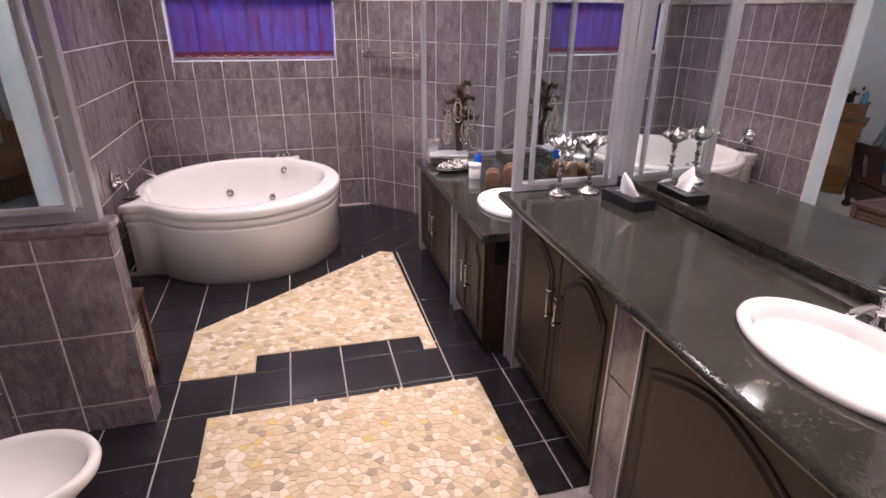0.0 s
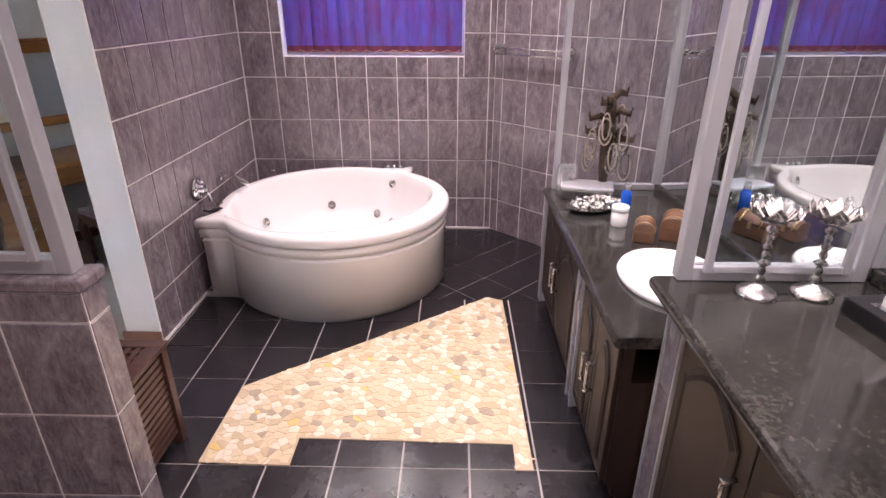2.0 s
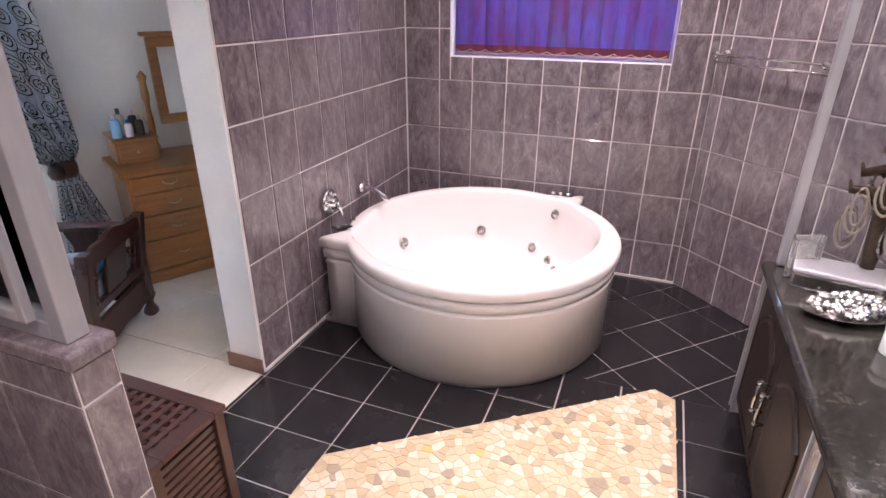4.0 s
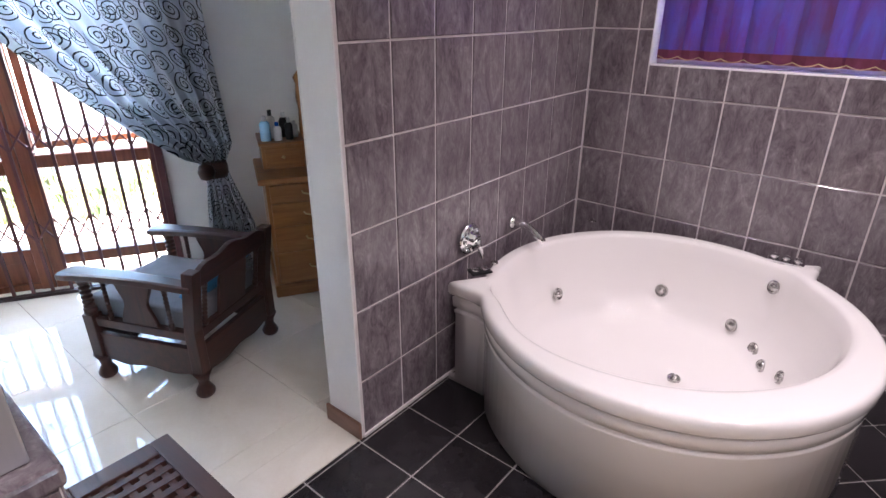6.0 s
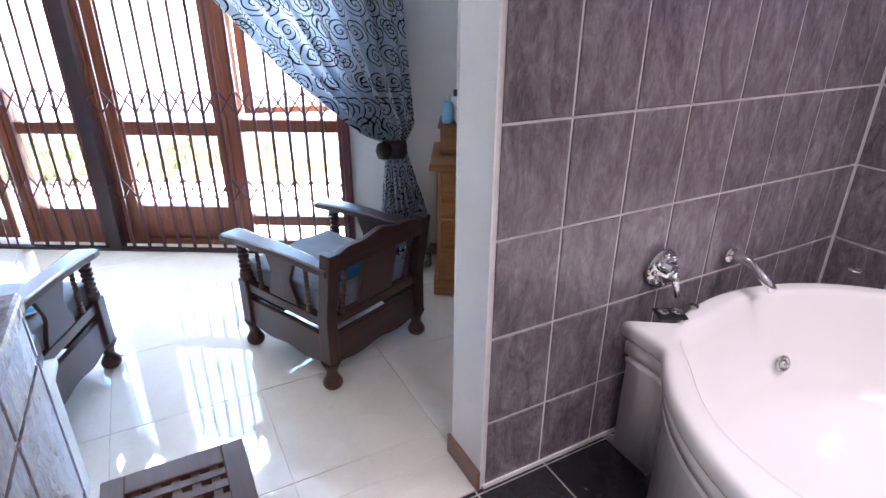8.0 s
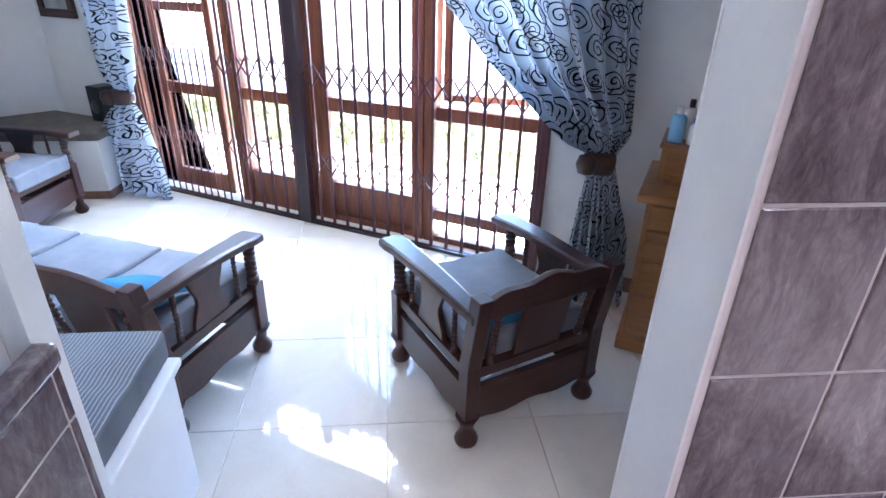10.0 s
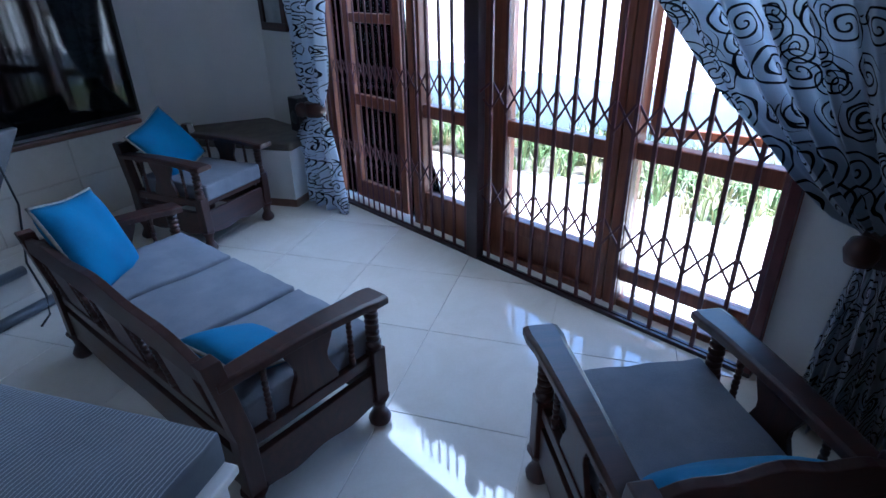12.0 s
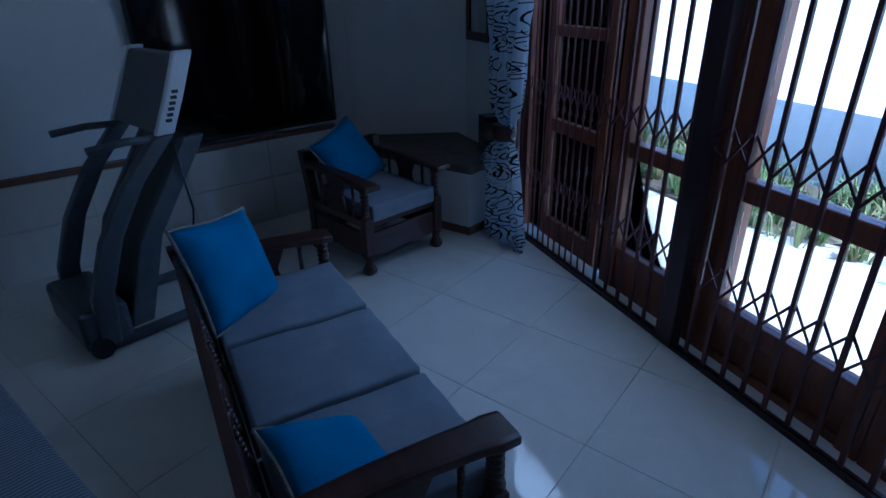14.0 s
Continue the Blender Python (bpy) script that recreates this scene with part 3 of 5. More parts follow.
for i in range(n):
    x = wx0 + 0.03 + (wx1 - wx0 - 0.06) * (i + 0.5) / n
    w = 0.125
    b = Build()
    for z0, z1, mt in ((wz0 + 0.075, wz1 - 0.06, 0), (wz0 + 0.028, wz0 + 0.075, 1)):
        pts = [(-w / 2, 0.010), (-w / 4, -0.002), (0, -0.006), (w / 4, -0.002), (w / 2, 0.010)]
        b.prism(pts + [(p[0], p[1] + 0.0016) for p in reversed(pts)], z0, z1, mt)
    b.done("slat", [BLIND, BLIND_HEM], blind, (x, 5.485 + 0.012 * (i % 2), 0), 6 if i % 2 else -4)
b = Build()
b.tube([(wx0 + 0.03 + (wx1 - wx0 - 0.06) * t / 78, 5.475, wz0 + 0.045 - 0.016 * abs(math.sin(math.pi * t / 6))) for t in range(79)], 0.0025, 5)
b.done("bead_chain", BRASS, blind)
Build().box(wx0 + 0.01, wx1 - 0.01, 5.47, 5.52, wz1 - 0.055, wz1 - 0.01).done("head_rail", WHITE_PLASTIC, blind, bevel=0.004)

# ---- corner bath ----
BX, BY, BK, BR = -1.338, 5.448, 0.85, 0.775


def bath_outline(grow=0.0, n=112):
    """The tub's outline from its back corner, with a along the back wall and b along the side wall."""
    out, c = [], (0.72, 0.72)
    flat, r = 1.315 + grow, BR + grow
    for i in range(n):
        th = 2 * math.pi * i / n
        d = (math.cos(th), math.sin(th))
        best = 9.0
        for k in (0, 1):
            if d[k] < -1e-6:
                best = min(best, -c[k] / d[k])
        q = (c[0] - BK, c[1] - BK)
        pb = q[0] * d[0] + q[1] * d[1]
        arc = -pb + math.sqrt(max(pb * pb - (q[0] ** 2 + q[1] ** 2 - r * r), 0))
        ends = [9.0]
        for k in (0, 1):
            if d[k] > 1e-6:
                s = (flat - c[k]) / d[k]
                o = c[1 - k] + s * d[1 - k]
                if 0 <= o <= 0.26:
                    ends.append(s)
        lim = max(arc, min(ends) if min(ends) < 9 else 0)
        best = min(best, lim)
        out.append((c[0] + best * d[0], c[1] + best * d[1]))
    return out


def bath_ring(off, z, n=112):
    return [(BX + a, BY - b, z) for a, b in bath_outline(off, n)]


def bowl_ring(scale, z, n=112, shift=0.0):
    c, out = 0.72, []
    base = bath_outline(0.0, n)
    raw = []
    for a, b in base:
        da, db = a - c, b - c
        d = math.hypot(da, db)
        diag = (-da - db) / (1.4142 * d)
        raw.append(min(d - 0.065, 0.78 - 0.03 * diag))
    for _ in range(6):
        raw = [(raw[i - 1] + 2 * raw[i] + raw[(i + 1) % n]) / 4 for i in range(n)]
    for (a, b), r in zip(base, raw):
        da, db = a - c, b - c
        d = math.hypot(da, db)
        out.append((BX + c + shift + da / d * r * scale, BY - (c + shift) - db / d * r * scale, z))
    return out


bath = holder("corner_bath", (0, 0, 0), 0, "white acrylic corner whirlpool bath with a curved skirt", "bath")
b = Build()
b.loft([bath_ring(o, z) for o, z in ((-0.035, 0.0), (-0.035, 0.03), (-0.016, 0.032), (-0.016, 0.40), (-0.012, 0.412), (-0.012, 0.424), (-0.020, 0.430), (-0.020, 0.436), (-0.008, 0.442), (-0.006, 0.490), (-0.014, 0.496), (-0.016, 0.504))], cap1=False)
b.done("skirt", ACRYLIC, bath)
b = Build()
b.loft([bath_ring(o, z) for o, z in ((-0.018, 0.503), (0.002, 0.506), (0.007, 0.516), (0.007, 0.548), (0.002, 0.562), (-0.008, 0.569), (-0.02, 0.571))]
       + [bowl_ring(s, z) for s, z in ((1.02, 0.571), (0.995, 0.568), (0.978, 0.552), (0.957, 0.49), (0.93, 0.40), (0.88, 0.28), (0.80, 0.19), (0.68, 0.155), (0.3, 0.148))], cap0=False)
b.done("tub", ACRYLIC, bath)


def jet(at, way, r=0.034):
    way = Vector(way).normalized()
    m = way.to_track_quat("Z", "Y").to_matrix()
    Build().lathe([(0.001, 0.0), (r, 0.0), (r, 0.008), (r * 0.82, 0.014), (r * 0.72, 0.006), (r * 0.5, 0.005), (r * 0.42, 0.018), (0.001, 0.02)], (0, 0, 0), 18, 0, m).done("jet", PEWTER, bath, at)


def bowl_point(th, z, inset=0.012):
    s = np.interp(z, (0.155, 0.19, 0.28, 0.40, 0.49, 0.56), (0.68, 0.80, 0.88, 0.93, 0.955, 0.99))
    ring = bowl_ring(float(s), z, 112)
    p = Vector(ring[int(th / 360 * 112) % 112])
    c = Vector((BX + 0.72, BY - 0.72, z))
    w = (c - p).normalized()
    return p + inset * w, w + Vector((0, 0, 0.25))


for th, z in ((192, 0.29), (264, 0.29), (312, 0.47), (306, 0.23), (322, 0.19), (337, 0.18), (346, 0.20)):
    p, w = bowl_point(th, z)
    jet(p, w)
jet((-0.40, 4.66, 0.152), (0, 0, 1), 0.03)
ctl = Build().box(-0.05, 0.05, -0.035, 0.035, 0, 0.01)
for x in (-0.024, 0.024):
    ctl.lathe([(0.02, 0.01), (0.02, 0.017), (0.001, 0.018)], (x, 0, 0), 14, 1)
ctl.done("control_panel", [BLACK, CHROME], bath, (-1.235, 4.29, 0.572), 62, bevel=0.003)
Build().lathe([(0.018, 0), (0.018, 0.006), (0.001, 0.007)], (0, 0, 0), 14).done("air_button", PEWTER, bath, (-1.235, 4.41, 0.572))
Build().lathe([(0.024, 0), (0.024, 0.005), (0.001, 0.006)], (0, 0, 0), 14).done("cover_cap", PEWTER, bath, (-1.13, 5.24, 0.572))
ctl2 = Build().box(-0.08, 0.08, -0.03, 0.03, 0, 0.012)
for x in (-0.05, 0.0, 0.05):
    ctl2.lathe([(0.02, 0.012), (0.02, 0.03), (0.012, 0.034), (0.001, 0.034)], (x, 0, 0), 14, 1)
ctl2.done("overflow_control", [CHROME, CHROME], bath, (-0.16, 5.32, 0.572), 0, bevel=0.003)

mixer = holder("bath_mixer", (-1.338, 4.322, 0.705), 0, "chrome wall mixer with a round plate above the bath", "tap")
m90 = Matrix.Rotation(radians(90), 3, "Y")
Build().lathe([(0.075, 0), (0.075, 0.008), (0.06, 0.018), (0.03, 0.022), (0.03, 0.05), (0.001, 0.052)], (0, 0, 0), 24, 0, m90).done("plate", CHROME, mixer, (0.008, 0, 0))
Build().tube([(0.055, 0, 0.0), (0.07, 0.01, -0.03), (0.075, 0.02, -0.085)], [0.02, 0.014, 0.011], 10).done("lever", CHROME, mixer)
for i in range(8):
    th = i * math.pi / 4
    Build().lathe([(0.012, 0), (0.010, 0.008), (0.001, 0.01)], (0, 0, 0), 10, 0, m90).done("stud", CHROME, mixer, (0.026, 0.053 * math.cos(th), 0.053 * math.sin(th)))
spout = holder("bath_spout", (-1.338, 4.70, 0.675), 0, "chrome wall spout over the bath rim", "tap")
Build().lathe([(0.034, 0), (0.034, 0.01), (0.022, 0.016), (0.001, 0.017)], (0, 0, 0), 18, 0, m90).done("plate", CHROME, spout, (0.008, 0, 0))
Build().tube([(0.012, 0, 0), (0.05, 0, 0.012), (0.12, -0.01, 0.0), (0.19, -0.02, -0.035), (0.215, -0.022, -0.055)], [0.022, 0.022, 0.02, 0.018, 0.017], 12).done("spout", CHROME, spout)

# towel rail on the diagonal wall
rail = holder("towel_rail", (0.69, 5.4, 1.5), -45, "polished double towel rail on the tiled wall", "towel rail")
for x in (0.0, 0.62):
    Build().tube([(x, 0, 0), (x, -0.09, 0)], 0.014, 10).lathe([(0.001, -0.03), (0.028, -0.02), (0.034, 0), (0.028, 0.02), (0.001, 0.03)], (x, -0.01, 0), 14).lathe([(0.001, -0.024), (0.022, -0.012), (0.022, 0.012), (0.001, 0.024)], (x, -0.09, 0), 14).done("bracket", CHROME, rail)
for y, z in ((-0.09, 0.0), (-0.05, -0.045)):
    Build().tube([(-0.03, y, z), (0.65, y, z)], 0.008, 10).done("bar", CHROME, rail)

# ---- half wall with glass ----
half = Build().box(-1.388, -0.808, 2.410, 2.520, 0.0, 0.986).done("half_wall", [GROUT], kind="structure", label="grey tiled half wall with a tiled cap")
HALF_Z = [0.0, 0.145, 0.515, 0.88, 0.987]
for r0, r1 in zip(HALF_Z, HALF_Z[1:]):
    for c0, c1 in ((-1.388, -1.365), (-1.365, -1.098), (-1.098, -0.804)):
        PENDING.append((half, c1 - c0 - 0.0085, r1 - r0 - 0.0085, (c1 - 0.004, 2.410, r0 + 0.004), TILE, 180.0))
        PENDING.append((half, c1 - c0 - 0.0085, r1 - r0 - 0.0085, (c0 + 0.004, 2.520, r0 + 0.004), TILE, 0.0))
    PENDING.append((half, 0.103, r1 - r0 - 0.0085, (-0.808, 2.517, r0 + 0.004), TILE, -90.0))
Build().box(-1.39, -0.794, 2.398, 2.532, 0.988, 1.032).done("cap", TILE, half, bevel=0.01)
glass_l = holder("glass_screen", (0, 0, 0), 0, "framed clear glass screen standing on the half wall", "glass screen")


def screen_frame(owner, x0, x1, y, z0, z1, w=0.035, d=0.05):
    for a0, a1, b0, b1 in ((x0, x0 + w, z0, z1), (x1 - w, x1, z0, z1), (x0 + w, x1 - w, z0, z0 + w), (x0 + w, x1 - w, z1 - w, z1)):
        Build().box(a0, a1, y - d / 2, y + d / 2, b0, b1).done("profile", STEEL, owner, bevel=0.004)
    p = Build().box(x0 + w, x1 - w, y - 0.003, y + 0.003, z0 + w, z1 - w).done("pane", PANE, owner)
    p.visible_shadow = False


screen_frame(glass_l, -1.378, -0.838, 2.47, 1.033, 2.3, 0.05, 0.06)
screen_frame(glass_l, -1.325, -0.913, 2.425, 1.087, 2.24, 0.028, 0.025)


# ---- vanity units ----
def slab(x0, x1, y0, y1, z0, z1, hole):
    """A stone top with a bull-nosed front edge (towards -x) and an oval hole (cx, cy, rx, ry)."""
    r = (z1 - z0) / 2
    cx, cy, rx, ry = hole
    h0, h1, k0, k1 = cx - rx - 0.015, cx + rx + 0.015, cy - ry - 0.015, cy + ry + 0.015
    prof = [(h0, z0), (h0, z1)] + [(x0 + r - r * math.sin(t), z0 + r + r * math.cos(t)) for t in [math.pi * k / 8 for k in range(9)]]
    b = Build()
    b.loft([[(px, y, pz) for px, pz in prof] for y in (y0, y1 - 0.02)] + [[(px + 0.006, y1, z0 + r + (pz - z0 - r) * 0.8) for px, pz in prof]], smooth=False)
    b.box(h1, x1, y0, y1, z0, z1).box(h0, h1, y0, k0, z0, z1).box(h0, h1, k1, y1, z0, z1)
    n, inner, outer = 48, [], []
    for i in range(n):
        c, s = math.cos(2 * math.pi * i / n), math.sin(2 * math.pi * i / n)
        inner.append((cx + 0.95 * rx * c, cy + 0.95 * ry * s))
        k = 1 / max(abs(c), abs(s))
        outer.append((cx + (rx + 0.015) * c * k, cy + (ry + 0.015) * s * k))
    b.loft([[(*p, z1) for p in outer], [(*p, z1) for p in inner], [(*p, z0) for p in inner]], smooth=False, cap0=False, cap1=False)
    return b


def basin(at, rx, ry, name, label):
    ob = holder(name, at, 0, label, "basin")
    n = 48
    ring = lambda k, z, o=0.0: [(o + rx * k * math.cos(2 * math.pi * i / n), ry * k * math.sin(2 * math.pi * i / n), z) for i in range(n)]
    Build().loft([ring(0.90, -0.02), ring(1.0, 0.001), ring(1.02, 0.014), ring(0.99, 0.026), ring(0.93, 0.03), ring(0.87, 0.024), ring(0.83, 0.0), ring(0.78, -0.05), ring(0.68, -0.10), ring(0.5, -0.135), ring(0.12, -0.145)]).done("bowl", CERAMIC, ob)
    Build().lathe([(0.03, 0), (0.03, 0.004), (0.02, 0.005), (0.001, 0.002)], (0, 0, -0.143), 16).done("drain", CHROME, ob)
    Build().lathe([(0.012, 0), (0.012, 0.003), (0.001, 0.0035)], (0, 0, 0), 12, 0, Matrix.Rotation(radians(-70), 3, "Y")).done("overflow", CHROME, ob, (rx * 0.76, 0, -0.05))
    return ob


def cabinet_door(owner, y0, y1, x, z0, z1, handle_at):
    """A door facing -x with a raised arched panel."""
    d = Build().box(x - 0.02, x, y0 + 0.003, y1 - 0.003, z0, z1).done("door", DARK_WOOD, owner, bevel=0.004)
    w, m = y1 - y0, 0.055
    n, arch = 14, []
    for i in range(n + 1):
        t = i / n
        yy = y1 - m - (w - 2 * m) * t
        arch.append((yy, z1 - m - 0.10 * (abs(2 * t - 1) ** 1.6)))
    poly = [(y0 + m, z0 + m), (y1 - m, z0 + m)] + arch
    b = Build()
    cy, cz = (y0 + y1) / 2, (z0 + z1) / 2
    ring = lambda k, x: [(x, cy + (p[0] - cy) * (1 - k / (w / 2)), cz + (p[1] - cz) * (1 - k / ((z1 - z0) / 2))) for p in poly]
    b.loft([ring(0, x - 0.020), ring(0.0, x - 0.025), ring(0.006, x - 0.029), ring(0.022, x - 0.024), ring(0.04, x - 0.030)], smooth=False)
    b.done("raised_panel", DARK_WOOD, d)
    h = Build().tube([(x - 0.02, handle_at, 0), (x - 0.05, handle_at, 0.004), (x - 0.054, handle_at, 0.02), (x - 0.054, handle_at, 0.11), (x - 0.05, handle_at, 0.126), (x - 0.02, handle_at, 0.13)], 0.007, 8)
    h.lathe([(0.012, -0.006), (0.013, 0), (0.012, 0.006)], (x - 0.05, handle_at, 0.0), 10).lathe([(0.012, -0.006), (0.013, 0), (0.012, 0.006)], (x - 0.05, handle_at, 0.13), 10)
    h.done("handle", PEWTER, d, (0, 0, z1 - 0.36))


MX = 1.645
van = holder("vanity_unit", (0, 0, 0), 0, "long dark wooden vanity with a polished dark granite top", "vanity")
UZ = 1.0
Build().box(1.06, 1.64, -1.1, 2.50, 0.08, UZ - 0.20).box(1.06, 1.10, -1.1, 2.50, UZ - 0.20, UZ - 0.047).box(1.10, 1.64, -1.1, 2.49, 0.0, 0.08).done("body", DARK_WOOD, van)
slab(0.955, 1.64, -1.15, 2.555, UZ - 0.045, UZ, (1.35, 0.93, 0.20, 0.31)).done("top", GRANITE, van)
for y0, y1 in ((2.40, 2.525), (1.33, 1.50), (-0.2, -0.05)):
    p = Build().box(1.045, 1.10, y0, y1, 0.0, UZ - 0.047).done("pilaster", GROUT, van)
    for z0, z1 in ((0.0, 0.277), (0.277, 0.607), (0.607, UZ - 0.047)):
        Build().box(1.036, 1.046, y0 + 0.008, y1 - 0.008, z0 + 0.004, z1 - 0.004).done("tile", TILE, p, bevel=0.002)
    for yy in (y0 - 0.004, y1 - 0.006):
        Build().box(1.03, 1.05, yy, yy + 0.010, 0.0, UZ - 0.047).done("edge_strip", STEEL, p)
p = Build().box(1.10, 1.63, 2.50, 2.53, 0.0, UZ - 0.047).done("end_panel", GROUT, van)
for y0, y1, hs in ((1.95, 2.40, 1.99), (1.50, 1.95, 1.91), (0.64, 1.33, 0.68), (-0.05, 0.64, 0.60)):
    cabinet_door(van, y0, y1, 1.06, 0.09, UZ - 0.06, hs)
basin((1.35, 0.93, UZ), 0.20, 0.31, "wash_basin", "oval white ceramic basin set in the granite top")
tap = holder("basin_tap", (1.585, 1.02, UZ), 0, "chrome basin mixer tap", "tap")
Build().lathe([(0.03, 0), (0.028, 0.02), (0.02, 0.03), (0.018, 0.09), (0.022, 0.1), (0.001, 0.11)], (0, 0, 0), 16).tube([(0, 0, 0.06), (-0.06, 0, 0.085), (-0.12, 0, 0.075), (-0.13, 0, 0.06)], 0.012, 10).done("body", CHROME, tap)
Build().tube([(0, 0, 0.11), (0.0, 0.0, 0.125), (-0.05, 0.01, 0.14)], 0.009, 8).done("lever", CHROME, tap)

low = holder("low_vanity_unit", (0, 0, 0), 0, "lower dark wooden vanity with a dark granite top", "vanity")
LZ = 0.765
Build().box(0.925, 1.64, 2.56, 4.17, 0.08, LZ - 0.20).box(0.925, 0.96, 2.56, 4.17, LZ - 0.20, LZ - 0.047).box(0.96, 1.64, 2.57, 4.16, 0.0, 0.08).done("body", DARK_WOOD, low)
slab(0.875, 1.64, 2.545, 4.235, LZ - 0.045, LZ, (1.23, 2.98, 0.22, 0.27)).done("top", GRANITE, low)
for y0, y1 in ((3.115, 3.21), (4.165, 4.215)):
    p = Build().box(0.91, 0.98, y0, y1, 0.0, LZ - 0.047).done("pilaster", GROUT, low)
    for z0, z1 in ((0.0, 0.32), (0.32, LZ - 0.047)):
        Build().box(0.901, 0.911, y0 + 0.008, y1 - 0.008, z0 + 0.004, z1 - 0.004).done("tile", TILE, p, bevel=0.002)
    for yy in (y0 - 0.004, y1 - 0.006):
        Build().box(0.895, 0.915, yy, yy + 0.010, 0.0, LZ - 0.047).done("edge_strip", STEEL, p)
for y0, y1, hs in ((2.57, 2.84, 2.80), (2.84, 3.11, 2.88), (3.22, 3.69, 3.65), (3.69, 4.16, 3.73)):
    cabinet_door(low, y0, y1, 0.925, 0.09, LZ - 0.06, hs)
basin((1.23, 2.98, LZ), 0.22, 0.27, "low_wash_basin", "oval white ceramic basin in the lower granite top")

# mirrors and glass screens over the counters
mir = holder("wall_mirror", (MX, 2.5, 0), 3.0, "large framed wall mirror above the granite tops", "mirror")
Build().box(-0.004, 0.0, -3.6, 0.02, UZ + 0.05, 2.35).done("glass", MIRROR, mir)
Build().box(-0.004, 0.0, 0.09, 1.70, LZ + 0.04, 2.35).done("glass", MIRROR, mir)
for y0, y1, z0, z1 in ((-3.6, 0.02, UZ + 0.002, UZ + 0.048), (0.09, 1.70, LZ + 0.002, LZ + 0.038)):
    Build().box(-0.02, 0.0, y0, y1, z0, z1).done("upstand", GRANITE, mir, bevel=0.003)
for y in (0.03, 0.085, 1.70):
    Build().box(-0.03, 0.0, y - 0.02, y + 0.02, LZ + 0.002 if y > 0.05 else UZ + 0.05, 2.35).done("profile", STEEL, mir, bevel=0.004)
scr = holder("counter_screen", (0, 0, 0), 0, "framed clear glass screen standing on the granite top", "glass screen")
screen_frame(scr, 1.03, MX - 0.032, 2.535, UZ + 0.001, 2.35, 0.045, 0.05)
screen_frame(scr, 1.10, MX - 0.10, 2.50, UZ + 0.035, 2.31, 0.025, 0.018)
scr2 = holder("end_screen", (0, 0, 0), 0, "framed clear glass screen at the end of the low counter", "glass screen")
screen_frame(scr2, 0.925, MX - 0.032, 4.20, LZ + 0.001, 2.35, 0.035, 0.04)


def candlestick(at):
    ob = holder("candlestick", at, 0, "turned silver candlestick with a petal bowl and candle", "candlestick", "candlesticks on the counter")
    prof = [(0.058, 0), (0.06, 0.006), (0.05, 0.016), (0.03, 0.022), (0.014, 0.034)]
    z = 0.04
    for r in (0.018, 0.012, 0.02, 0.012, 0.016, 0.011, 0.018):
        prof += [(0.008, z), (r, z + 0.012), (0.008, z + 0.024)]
        z += 0.026
    prof += [(0.009, z), (0.03, z + 0.008), (0.034, z + 0.012), (0.001, z + 0.014)]
    Build().lathe(prof, (0, 0, 0), 16).done("stem", PEWTER, ob)
    b = Build()
    for ring, (n, rr, hz, tilt) in enumerate(((9, 0.064, 0.05, 0.9), (8, 0.048, 0.056, 0.5))):
        for i in range(n):
            th = 2 * math.pi * (i + 0.5 * ring) / n
            m = Matrix.Rotation(th, 3, "Z")
            pts = [(0.012, -0.010, 0), (0.012, 0.010, 0), (rr, 0.019, hz * 0.6), (rr * 1.06, 0, hz), (rr, -0.019, hz * 0.6)]
            v = [b.bm.verts.new(m @ Vector(p) + Vector((0, 0, z + 0.01))) for p in pts]
            b.face(v)
            w = [b.bm.verts.new(m @ Vector((p[0] + 0.003, p[1], p[2] - 0.003)) + Vector((0, 0, z + 0.01))) for p in pts]
            b.face(list(reversed(w)))
            for k in range(5):
                b.face((v[k], w[k], w[(k + 1) % 5], v[(k + 1) % 5]))
    b.done("petal_bowl", PEWTER, ob)
    Build().lathe([(0.014, 0), (0.014, 0.03), (0.01, 0.055), (0.001, 0.07)], (0, 0, z + 0.012), 12).done("candle", PAPER, ob)


candlestick((1.235, 2.43, UZ))
candlestick((1.40, 2.43, UZ))

tissue = holder("tissue_box", (1.50, 2.22, UZ), 8, "black tissue box with a white tissue pulled out", "tissue box")
Build().box(-0.065, 0.065, -0.12, 0.12, 0, 0.05).done("box", BLACK, tissue, bevel=0.004)
Build().box(-0.03, 0.03, -0.07, 0.07, 0.0505, 0.053).done("slot_trim", PEWTER, tissue, bevel=0.001)
b, rnd = Build(), random.Random(3)
rings = []
for k, (r, z) in enumerate(((0.05, 0.0), (0.045, 0.03), (0.034, 0.06), (0.018, 0.085), (0.004, 0.105))):
    rings.append([(0.5 * r * (1 + 0.35 * math.sin(5 * t + k)) * math.cos(t) - 0.01 * k, r * (1 + 0.25 * math.sin(4 * t + 2 * k)) * math.sin(t), 0.053 + z) for t in [2 * math.pi * i / 24 for i in range(24)]])
b.loft(rings, cap0=False).done("tissue", PAPER, tissue)

# things on the low counter


